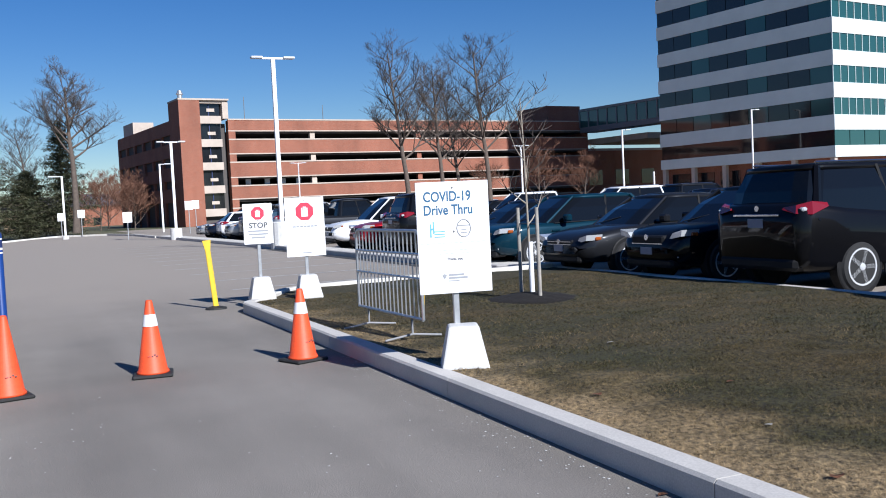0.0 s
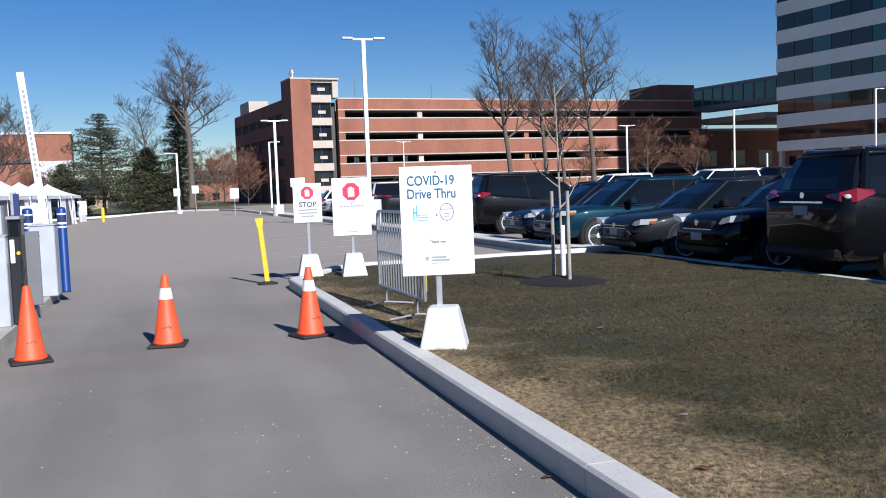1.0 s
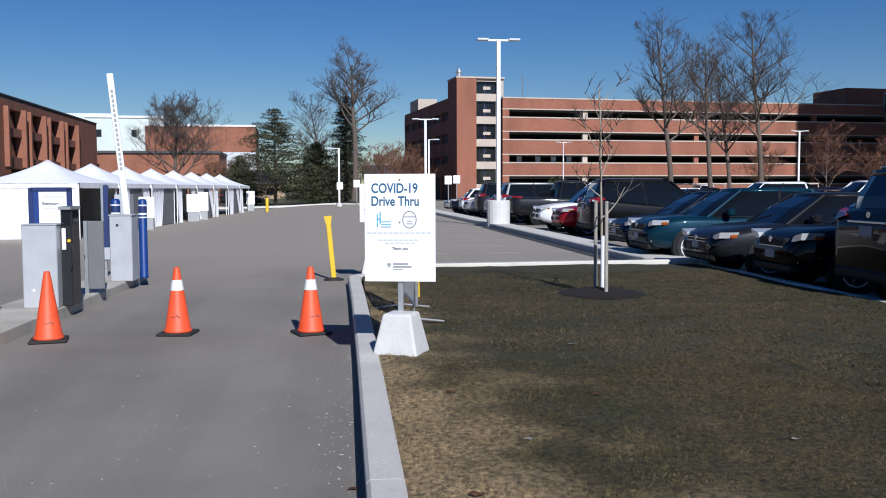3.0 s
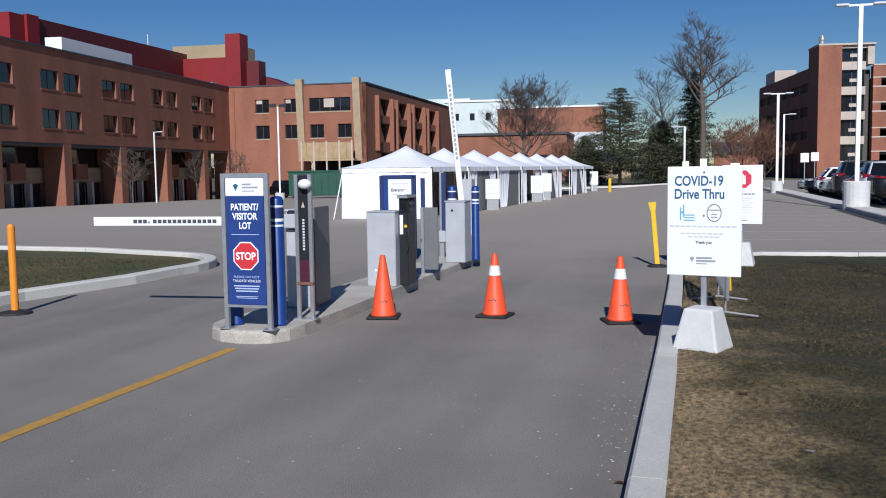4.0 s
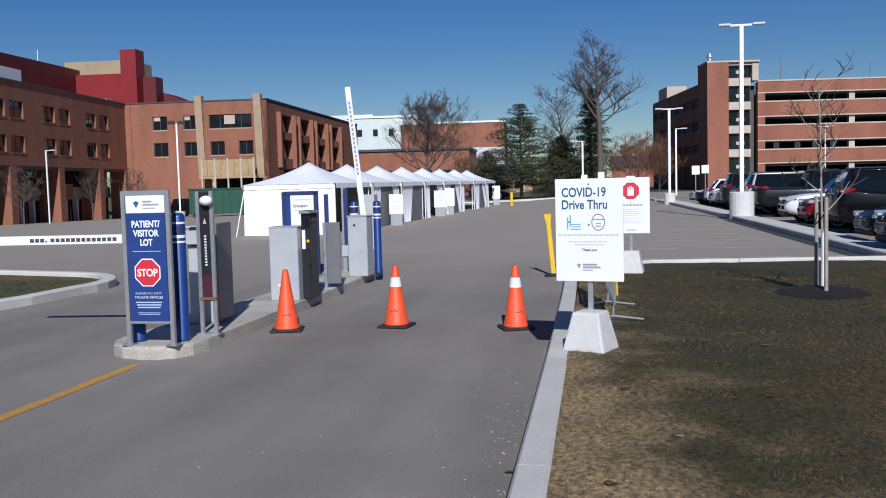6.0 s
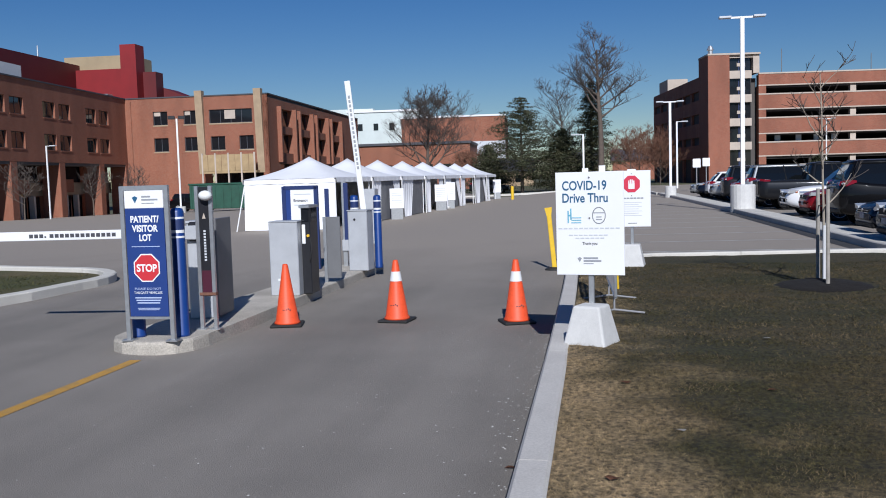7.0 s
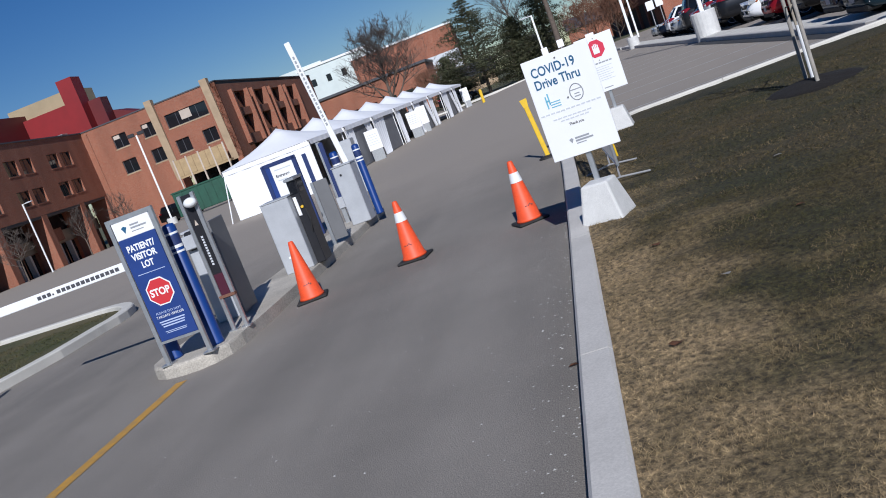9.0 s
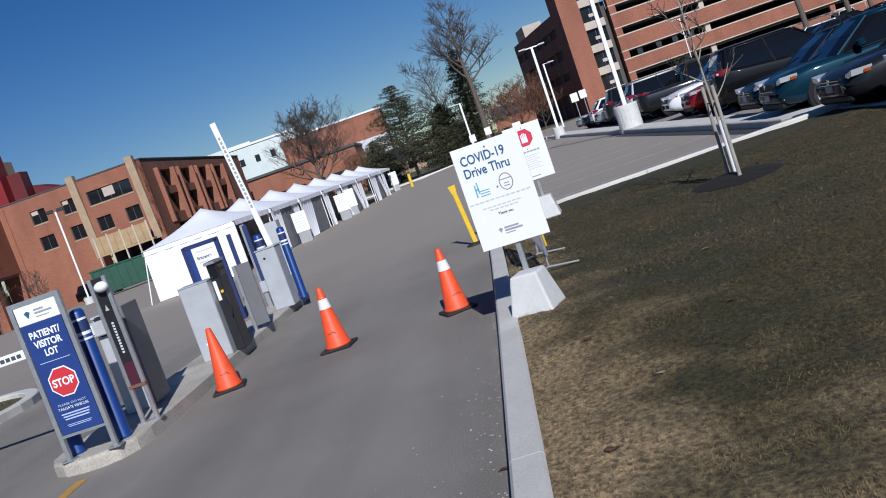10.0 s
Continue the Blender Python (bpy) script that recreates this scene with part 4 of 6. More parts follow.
# ---- cones ----
def traffic_cone(m, label, sleeve=True, sleeve_z=(0.47, 0.58)):
    t = thing("traffic_cone", m, label, "traffic cone", "traffic cones across the lane")
    b = box(-0.18, 0.18, -0.18, 0.18, 0.0, 0.032, 0.012)
    part("base", b, M_BLACK, t, "black rubber base")
    part("cone_body", lathe([(0.150, 0.032), (0.146, 0.05), (0.132, 0.07), (0.032, 0.695), (0.026, 0.71), (0.016, 0.712), (0.014, 0.69)], 28), M_ORANGE, t, smooth=True)
    r = lambda z: 0.132 - (z - 0.07) * 0.16
    if sleeve:
        a, c = sleeve_z
        part("sleeve", lathe([(r(a) + 0.003, a), (r(c) + 0.003, c)], 28, caps=False), M_REFLECT, t, "white reflective sleeve", smooth=True)
    bm = box(-0.045, -0.02, -0.002, 0.0, -0.005, 0.0, m=None)
    for i, dx in enumerate((-0.01, 0.012, 0.032)):
        box(dx, dx + 0.014, -0.002, 0.0, -0.006 + 0.01 * (i % 2), 0.004 + 0.012 * (i % 2), bm=bm)
    part("stencil_mark", bm, M_DARKPRINT, t, "small dark stencil mark", m=pose(0.01, -r(0.2) - 0.003, 0.2, -9, 0, 0))
    return t


traffic_cone(pose(-3.08, 9.86, 0.0, 0, 0, 12), "orange traffic cone with black base and no sleeve", False)
traffic_cone(pose(-1.86, 10.17, 0.0, 0, 0, -8), "orange traffic cone with one white sleeve")
traffic_cone(pose(-0.46, 10.03, 0.0, 0, 0, 20), "orange traffic cone with one white sleeve beside the kerb")


# ---- sign boards on concrete feet ----
def sign_stand(m, w, z0, z1, label, pole_z=0.5):
    """An upright printed board on a steel post in a cast foot; the board faces -y."""
    t = thing("sign_stand", m, label, "sign", "printed sign boards")
    foot = part("foot", frustum(0.40, 0.40, 0.25, 0.25, 0.0, 0.36, 0.02), M_BLOCK, t, "cast concrete foot")
    part("post", box(-0.025, 0.025, 0.015, 0.055, 0.3, z1 - 0.1, 0.004), M_GALV, t, "galvanised steel post")
    bd_ = part("board", box(-w / 2, w / 2, -0.008, 0.008, z0, z1, 0.003), M_SIGN, t, "white printed board")
    for z in (z1 - 0.05, (z0 + z1) / 2 + 0.05):
        part("bolt", lathe([(0.008, 0), (0.008, 0.006)], 10, m=pose(0, -0.008, z, 90, 0, 0)), M_GREYPANEL, t)
    return t, bd_


cov, board = sign_stand(pose(0.378, 8.17, 0.14, 0, 0, -12), 0.615, 0.59, 1.515, "white drive-thru notice board on a concrete foot")
for c_ in cov.children:
    if c_.name.startswith("foot"):
        c_.matrix_local = pose(0.02, -0.09, -0.025, 0, 0, -10)
lettering("heading", "COVID-19", 0.115, M_TEAL, board, -0.045, -0.0095, 1.355, width=0.40, bold=0.002)
lettering("heading", "Drive Thru", 0.115, M_TEAL, board, -0.04, -0.0095, 1.245, width=0.41, bold=0.002)
lettering("heading", "Thank you", 0.032, M_DARKPRINT, board, 0.0, -0.0095, 0.865, bold=0.0006)
# two plain pictograms: a bottle over a tray, a rounded block with bands
bm = box(-0.2, -0.188, -0.0105, -0.0085, 1.06, 1.17)
box(-0.175, -0.163, -0.0105, -0.0085, 1.09, 1.19, bm=bm)
box(-0.19, -0.165, -0.0105, -0.0085, 1.12, 1.135, bm=bm)
for k in range(3):
    box(-0.165, -0.075, -0.0105, -0.0085, 1.058 + k * 0.022, 1.066 + k * 0.022, bm=bm)
part("pictogram", bm, M_AQUA, board, "pale aqua pictogram")
bm = None
for i in range(20):
    a0, a1 = 2 * math.pi * i / 20, 2 * math.pi * (i + 1) / 20
    p0 = Vector((0.085 + 0.058 * math.cos(a0), -0.0095, 1.125 + 0.072 * math.sin(a0)))
    p1 = Vector((0.085 + 0.058 * math.cos(a1), -0.0095, 1.125 + 0.072 * math.sin(a1)))
    bm = rod(p0, p1, 0.0045, seg=4, bm=bm)
box(0.058, 0.112, -0.0105, -0.0085, 1.085, 1.093, bm=bm)
box(0.062, 0.108, -0.0105, -0.0085, 1.108, 1.116, bm=bm)
box(0.03, 0.14, -0.0105, -0.0085, 1.145, 1.153, bm=bm)
part("pictogram", bm, M_GREYPRINT, board, "grey rounded pictogram")
bars("small_print", [(-0.285 + 0.047 * i, -0.285 + 0.047 * i + 0.036, 1.005, 0.012) for i in range(12)], M_PALEPRINT, board, -0.0095)
bars("small_print", [(-0.19 + 0.045 * i, -0.19 + 0.045 * i + 0.035, 0.945, 0.010) for i in range(8)] + [(-0.13 + 0.045 * i, -0.13 + 0.045 * i + 0.035, 0.918, 0.010) for i in range(6)], M_PALEPRINT, board, -0.0095)
bars("emblem_print", [(-0.06, 0.07, 0.735, 0.016), (-0.06, 0.1, 0.71, 0.016), (-0.06, 0.03, 0.69, 0.008)], M_GREYPRINT, board, -0.0095)
part("emblem", prism([(-0.115, 0.0), (-0.095, -0.035), (-0.075, 0.0), (-0.095, 0.012)][::1], -0.001, 0.001, m=pose(0, -0.0095, 0.742, 90, 0, 0)), M_GREYPRINT, board, "small grey emblem")


def octagon(r, cx, cz, y0, y1):
    pts = [(cx + r * math.cos(radians(22.5 + 45 * i)), cz + r * math.sin(radians(22.5 + 45 * i))) for i in range(8)]
    return prism(pts, -y1, -y0, m=pose(0, 0, 0, 90, 0, 0))


def stop_symbol(bd, r, cx, cz):
    part("octagon", octagon(r, cx, cz, -0.0115, -0.0095), M_CRIMSON, bd, "crimson octagon")
    bm = box(cx - r * 0.34, cx + r * 0.34, -0.0135, -0.0118, cz - r * 0.55, cz + r * 0.05)
    for k in range(4):
        x = cx - r * 0.34 + k * r * 0.18
        box(x, x + r * 0.13, -0.0135, -0.0118, cz + r * 0.05, cz + r * (0.5 if k in (1, 2) else 0.38), bm=bm)
    part("symbol", bm, M_SIGN, bd, "pale symbol of upright bars")


s2, b2 = sign_stand(pose(1.0, 14.98, 0.12, 0, 0, -7), 0.60, 0.64, 1.545, "white notice board with a crimson octagon")
stop_symbol(b2, 0.145, 0.0, 1.33)
bars("heading_print", [(-0.19 + 0.055 * i, -0.19 + 0.055 * i + 0.045, 1.09, 0.022) for i in range(7)], M_GREYPRINT, b2, -0.0095)
bars("small_print", [(-0.22, 0.16 - 0.05 * (i % 2), 1.03 - i * 0.035, 0.008) for i in range(7)], M_PALEPRINT, b2, -0.0095)
bars("emblem_print", [(-0.06, 0.08, 0.69, 0.014)], M_GREYPRINT, b2, -0.0095)
s3, b3 = sign_stand(pose(0.37, 15.40, 0.11, 0, 0, -5), 0.45, 0.87, 1.495, "small white stop board with a crimson octagon")
stop_symbol(b3, 0.105, 0.0, 1.345)
lettering("heading", "STOP", 0.115, M_DARKPRINT, b3, 0.0, -0.0095, 1.12, width=0.28, bold=0.003)
bars("small_print", [(-0.16, 0.15, 1.06, 0.024), (-0.15, 0.15, 1.01, 0.024), (-0.11, 0.1, 0.96, 0.024)], M_GREYPRINT, b3, -0.0095)

# ---- crowd barrier behind the notice board ----
cb = thing("crowd_barrier", pose(0.62, 9.5, 0.13, 0, 0, 92), "galvanised steel crowd barrier standing on the grass", "barrier")
def bent_tube(pts, r, seg=8):
    b = None
    for p, q in zip(pts, pts[1:]):
        b = rod(p, q, r, seg=seg, bm=b)
    return b
L_ = 1.75
frame_pts = [(0, 0, 0.22), (0, 0, 1.0)] + [(0.09 - 0.09 * math.cos(radians(a)), 0, 1.0 + 0.09 * math.sin(radians(a))) for a in (30, 60, 90)] + [(L_ - 0.09 + 0.09 * math.sin(radians(a)), 0, 1.0 + 0.09 * math.cos(radians(a))) for a in (0, 30, 60, 90)] + [(L_, 0, 0.22), (0, 0, 0.22)]
part("frame", bent_tube(frame_pts, 0.017), M_GALV, cb)
part("rail", rod((0, 0, 0.86), (L_, 0, 0.86), 0.014, seg=8), M_GALV, cb)
part("rail", rod((0, 0, 0.62), (L_, 0, 0.62), 0.012, seg=8), M_GALV, cb)
for i in range(16):
    x = L_ * (i + 1) / 17
    part("bar", rod((x, 0, 0.22), (x, 0, 1.08), 0.008, seg=6), M_GALV, cb)
for x in (0.28, L_ - 0.28):
    part("foot", bent_tube([(x, 0, 0.22), (x, 0, 0.05), (x, -0.32, 0.012)], 0.011), M_DULLSTEEL, cb)
    part("foot", rod((x, 0, 0.05), (x, 0.30, 0.012), 0.011), M_DULLSTEEL, cb)
part("caution_tape", bent_tube([(0.02, -0.02, 0.9), (0.05, -0.03, 0.7), (0.02, -0.02, 0.5), (0.06, -0.03, 0.3)], 0.014, 5), M_YELLOW, cb, "strip of yellow tape tied to the end")

# ---- yellow marker and orange marker ----
ym = thing("yellow_marker_post", pose(-0.29, 15.7, 0.0, 0, 0, 0), "leaning flat yellow marker post on a rubber foot", "marker post")
part("foot", lathe([(0.17, 0), (0.16, 0.025), (0.06, 0.05)], 16), M_BLACK, ym)
lean = pose(0, 0, 0.03, 0, -5, 0)
part("post", box(-0.04, 0.04, -0.012, 0.012, 0, 0.98, 0.008, m=lean), M_YELLOW, ym)
part("head", prism([(-0.04, 0.9), (0.04, 0.9), (0.065, 1.05), (-0.065, 1.05)], -0.014, 0.014, m=lean @ pose(0, 0, 0, 90, 0, 0)), M_YELLOW, ym)
om = thing("orange_marker_post", pose(-7.57, 9.31, ground_z(-7.57, 9.31), 0, 0, 0), "orange delineator post on a black rubber foot", "marker post")
part("foot", lathe([(0.20, 0), (0.19, 0.025), (0.06, 0.05)], 16), M_BLACK, om)
part("post", lathe([(0.045, 0.03), (0.045, 1.05), (0.03, 1.08)], 14), material("amber_plastic", (0.78, 0.27, 0.02), 0.5, vary=0.1, scale=8), om)

# ---- gate island furniture ----
bs = thing("parking_sign", pose(-3.89, 8.19, 0.13, 0, 0, -2), "blue and white lot sign on two steel posts", "sign")
for x in (-0.235, 0.235):
    part("post", box(x - 0.022, x + 0.022, -0.022, 0.022, 0, 1.52, 0.004), M_GALV, bs)
    part("base_plate", box(x - 0.06, x + 0.06, -0.06, 0.06, 0, 0.012), M_GALV, bs)
part("top_rail", box(-0.235, 0.235, -0.02, 0.02, 1.475, 1.52), M_GALV, bs)
pan = part("blue_panel", box(-0.205, 0.205, -0.018, 0.012, 0.24, 1.30, 0.004), M_BLUE, bs, "navy blue sign panel")
part("bottom_rail", box(-0.235, 0.235, -0.02, 0.02, 0.215, 0.24), M_GALV, bs)
wp = part("white_panel", box(-0.205, 0.205, -0.018, 0.012, 1.30, 1.475, 0.004), M_SIGN, bs, "white header panel")
bars("header_print", [(-0.02, 0.075, 1.405, 0.016), (-0.02, 0.15, 1.375, 0.016), (-0.02, 0.11, 1.345, 0.008)], M_GREYPRINT, wp, -0.0195)
part("emblem", prism([(-0.12, 0.0), (-0.09, -0.055), (-0.06, 0.0), (-0.09, 0.015)], -0.001, 0.001, m=pose(0, -0.0195, 1.405, 90, 0, 0)), M_TEAL, wp)
for txt, z in (("PATIENT/", 1.165), ("VISITOR", 1.075), ("LOT", 0.985)):
    lettering("heading", txt, 0.088, M_SIGN, pan, 0.0, -0.0195, z, width={"PATIENT/": 0.30, "VISITOR": 0.275, "LOT": 0.13}[txt], bold=0.003)
bars("rule", [(-0.15, 0.15, 0.925, 0.006)], M_PALEBLUE, pan, -0.0195)
part("octagon_rim", octagon(0.148, 0.0, 0.72, -0.0205, -0.0185), M_SIGN, pan)
part("octagon", octagon(0.135, 0.0, 0.72, -0.0225, -0.0207), M_RED, pan, "red stop octagon")
lettering("heading", "STOP", 0.10, M_SIGN, pan, 0.0, -0.0235, 0.685, width=0.215, bold=0.003)
lettering("small_heading", "PLEASE DO NOT", 0.03, M_PALEBLUE, pan, 0, -0.0195, 0.505, width=0.28)
lettering("small_heading", "TAILGATE VEHICLES", 0.034, M_SIGN, pan, 0, -0.0195, 0.465, width=0.30)
bars("small_print", [(-0.14, 0.14, 0.42, 0.012), (-0.13, 0.13, 0.395, 0.012), (-0.12, 0.12, 0.37, 0.012), (-0.12, 0.12, 0.32, 0.006), (-0.11, 0.11, 0.305, 0.006)], M_PALEBLUE, pan, -0.0195)


def bollard(x, y, h, r=0.075, label="blue plastic-sleeved bollard with white bands"):
    t = thing("bollard", pose(x, y, 0.13), label, "bollard", "blue bollards on the island")
    part("sleeve", lathe([(r + 0.004, 0), (r + 0.004, 0.02), (r, 0.03), (r, h - 0.04), (r * 0.8, h - 0.008), (r * 0.3, h)], 24), M_BLUEPOST, t, smooth=True)
    for z, k in ((h - 0.11, 0.02), (h - 0.25, 0.03), (h - 0.30, 0.02)):
        part("band", lathe([(r + 0.002, z), (r + 0.002, z + k)], 24, caps=False), M_WHITE, t, "white reflective band", smooth=True)
    part("label", lathe([(r + 0.001, h - 0.22), (r + 0.001, h - 0.12)], 24, caps=False), M_NAVY, t, smooth=True)
    return t


bollard(-3.69, 8.46, 1.29, 0.068)
bollard(-4.14, 8.42, 0.9, 0.066, "short blue bollard behind the lot sign")
bollard(-3.27, 15.2, 1.25, 0.065)
bollard(-3.78, 15.6, 1.25)

gate = thing("intercom_frame", pose(-3.58, 8.86, 0.13, 0, 0, 0), "galvanised frame with intercom strip and white globe lamp", "intercom stand")
for x in (-0.075, 0.075):
    part("upright", box(x - 0.02, x + 0.02, -0.02, 0.02, 0, 1.5, 0.004), M_GALV, gate)
    part("base_plate", box(x - 0.055, x + 0.055, -0.05, 0.05, 0, 0.012), M_GALV, gate)
part("dark_panel", box(-0.052, 0.052, -0.012, 0.012, 0.35, 1.49, 0.003), M_DARKPANEL, gate)
part("maroon_panel", box(-0.052, 0.052, -0.014, 0.012, 0.36, 0.62, 0.003), material("maroon_panel_paint", (0.07, 0.015, 0.03), 0.4), gate)
part("crossbar", box(-0.08, 0.1, -0.03, 0.03, 0.36, 0.39), material("rusty_steel", (0.25, 0.12, 0.08), 0.7, 0.3, vary=0.3, scale=20), gate)
part("warning_triangle", prism([(-0.02, 0.0), (0.02, 0.0), (0.0, 0.06)], -0.001, 0.001, m=pose(0, -0.0135, 1.16, 90, 0, 0)), M_PALETRIM, gate)
bars("print", [(-0.012, 0.012, 0.72 + i * 0.03, 0.02) for i in range(11)], M_PALEPRINT, gate, -0.0135)
gl = bmesh.new()
bmesh.ops.create_uvsphere(gl, u_segments=16, v_segments=10, radius=0.062)
gl.transform(pose(0.05, -0.07, 1.4) @ Matrix.Diagonal((1.15, 1, 0.85, 1)))
part("globe", gl, M_CLEAR, gate, "white plastic globe", smooth=True)

# entry-lane barrier cabinet and arm over the other lane
gc = thing("barrier_gate", pose(-3.98, 9.75, 0.13, 0, 0, 4), "grey barrier cabinet with a lowered white arm", "barrier gate")
part("cabinet", box(-0.16, 0.16, -0.16, 0.16, 0, 1.08, 0.012), M_ALU, gc)
part("dark_side_panel", box(0.161, 0.19, -0.17, 0.34, 0.02, 1.13, 0.006), M_GREYPANEL, gc, "tall dark grey panel")
part("hood", box(-0.12, 0.14, -0.22, 0.05, 0.88, 1.1, 0.02), M_DARKPANEL, gc)
part("lid", box(-0.17, 0.17, -0.17, 0.17, 1.08, 1.11, 0.008), M_ALU, gc)
arm = part("arm", box(-2.48, -0.14, -0.25, -0.22, 0.93, 1.035, 0.006), M_WHITE, gc, "lowered white barrier arm")
for i in range(17):
    bars("arm_print", [(-1.97 + i * 0.0612, -1.97 + i * 0.0612 + (0.02 if i == 3 else 0.046), 0.962, 0.02 if i == 3 else 0.042)], M_DARKPRINT, arm, -0.252)
part("arm_clamp", box(-0.2, 0.14, -0.24, -0.2, 0.9, 1.06, 0.01), M_ALU, gc)

tk = thing("ticket_machine", pose(-3.64, 11.68, 0.13, 0, 0, 0), "aluminium ticket cabinet with a black machine face", "ticket machine")
part("cabinet", box(-0.24, 0.16, -0.15, 0.2, 0, 0.98, 0.01), M_ALU, tk)
part("lid", box(-0.245, 0.165, -0.155, 0.205, 0.98, 0.995, 0.004), M_ALU, tk)
part("latch", box(-0.13, -0.10, -0.153, -0.15, 0.2, 0.23), M_WHITE, tk)
part("machine", box(0.165, 0.29, 0.0, 0.34, 0, 1.2, 0.012), M_DARKPANEL, tk, "black machine column")
part("screen", box(0.29, 0.294, 0.05, 0.28, 0.98, 1.2), M_WINGLASS, tk)
part("white_module", box(0.178, 0.225, -0.02, 0.0, 0.68, 0.94, 0.006), M_SIGN, tk)
part("hood", box(0.155, 0.30, -0.05, 0.36, 1.16, 1.2, 0.006), M_GALV, tk)
part("slot", box(0.185, 0.275, -0.012, 0.0, 0.98, 1.14), M_WINGLASS, tk)
part("button", lathe([(0.02, 0), (0.02, 0.02)], 12, m=pose(0.262, 0.0, 0.79, 90, 0, 0)), M_BRASS, tk, "yellow push button")
part("cable", bent_tube([(0.29, -0.01, 0.76), (0.32, -0.05, 0.6), (0.28, -0.04, 0.45)], 0.008, 6), M_BLACK, tk)
pl = thing("grey_panel_stand", pose(-3.52, 13.05, 0.13, 0, 0, 0), "upright dark grey panel on a steel post", "panel")
part("panel", box(-0.02, 0.19, 0.0, 0.03, 0.06, 0.98, 0.006), M_GREYPANEL, pl)
part("post", box(-0.07, -0.02, -0.01, 0.04, 0, 0.98, 0.004), M_GALV, pl)
g2 = thing("barrier_gate", pose(-3.46, 14.83, 0.13, 0, 0, -2), "aluminium barrier cabinet with a raised white arm", "barrier gate")
part("cabinet", box(-0.19, 0.145, -0.17, 0.2, 0, 1.0, 0.012), M_ALU, g2)
part("lid", box(-0.2, 0.155, -0.18, 0.21, 1.0, 1.02, 0.005), M_ALU, g2)
part("lock", lathe([(0.02, 0), (0.02, 0.006)], 10, m=pose(-0.07, -0.17, 0.86, 90, 0, 0)), M_DARKPANEL, g2)
rarm = part("arm", box(-0.05, 0.05, 0.22, 0.25, 0.0, 2.45, 0.008, m=pose(-0.0, 0, 0.75, 0, -5.5, 0)), M_WHITE, g2, "raised white barrier arm")
for i in range(17):
    bars("arm_print", [(-0.015, 0.02, 0.95 + i * 0.075, 0.05)], M_GREYPRINT, rarm, 0.219).matrix_local = pose(0, 0, 0.75, 0, -5.5, 0)
ds = thing("direction_sign", pose(-5.02, 16.4, 0.0, 0, 0, -2), "white notice in a navy steel frame", "sign")
for x in (-0.33, 0.30):
    part("post", box(x - 0.04, x + 0.04, -0.03, 0.03, 0, 1.56, 0.005), M_NAVY, ds)
part("top_rail", box(-0.33, 0.33, -0.03, 0.03, 1.5, 1.57), M_NAVY, ds)
dp = part("board", box(-0.2, 0.26, -0.02, 0.01, 0.35, 1.5, 0.003), M_SIGN, ds)
part("side_panel", box(-0.29, -0.2, -0.02, 0.01, 0.35, 1.5), M_BLUE, ds)
lettering("heading", "Entrance", 0.075, M_DARKPRINT, dp, 0.0, -0.0215, 1.27, width=0.28, bold=0.002)
bars("small_print", [(-0.13, 0.06, 1.2, 0.02), (-0.13, 0.2, 1.4, 0.02)], M_PALEPRINT, dp, -0.0215)
fp = thing("steel_frame_post", pose(-3.95, 15.55, 0.12, 0, 0, 0), "galvanised post with a dark strip", "post")
part("post", box(-0.04, 0.04, -0.03, 0.03, 0, 1.5, 0.005), M_GALV, fp)
part("strip", box(0.0, 0.075, -0.035, 0.03, 0.35, 1.48), M_NAVY, fp)
part("meter_box", box(-0.05, 0.1, -0.06, 0.02, 0.28, 0.48, 0.01), M_ALU, fp)
cab3 = thing("control_cabinet", pose(-5.6, 24, ground_z(-5.6, 24), 0, 0, 0), "grey control cabinet beside the lane", "cabinet")
part("body", box(-0.19, 0.19, -0.2, 0.2, 0, 1.48, 0.012), M_ALU, cab3)
part("door", box(-0.16, 0.16, -0.21, -0.195, 0.1, 1.4), M_ALU, cab3)


# ---- tents ----
def sagged_roof(w, l, z0, z1, n=8):
    """A hipped fabric roof with a slight sag between ridge and eaves."""
    b = bmesh.new()
    grid = {}
    for i in range(2 * n + 1):
        for j in range(2 * n + 1):
            u, v = i / n - 1, j / n - 1
            r = max(abs(u), abs(v))
            z = z1 - (z1 - z0) * (r ** 0.88) - 0.10 * math.sin(math.pi * r) * (1 - abs(abs(u) - abs(v)))
            grid[i, j] = b.verts.new((u * w / 2, v * l / 2, z))
    for i in range(2 * n):
        for j in range(2 * n):
            b.faces.new((grid[i, j], grid[i + 1, j], grid[i + 1, j + 1], grid[i, j + 1]))
    return b


def drape(p0, p1, q0, q1, folds, depth, nrm, n=24):
    """A curtain between a top edge p0-p1 and a bottom edge q0-q1, gathered in folds."""
    b = bmesh.new()
    p0, p1, q0, q1, nrm = (Vector(v) for v in (p0, p1, q0, q1, nrm))
    rows = []
    for j in range(9):
        t = j / 8
        row = []
        for i in range(n + 1):
            s_ = i / n
            top, bot = p0.lerp(p1, s_), q0.lerp(q1, s_)
            row.append(b.verts.new(top.lerp(bot, t) + nrm * depth * math.sin(folds * 2 * math.pi * s_ + 0.7 * t) * (0.25 + 0.75 * t)))
        rows.append(row)
    for a, c in zip(rows, rows[1:]):
        for i in range(n):
            b.faces.new((a[i], c[i], c[i + 1], a[i + 1]))
    return b


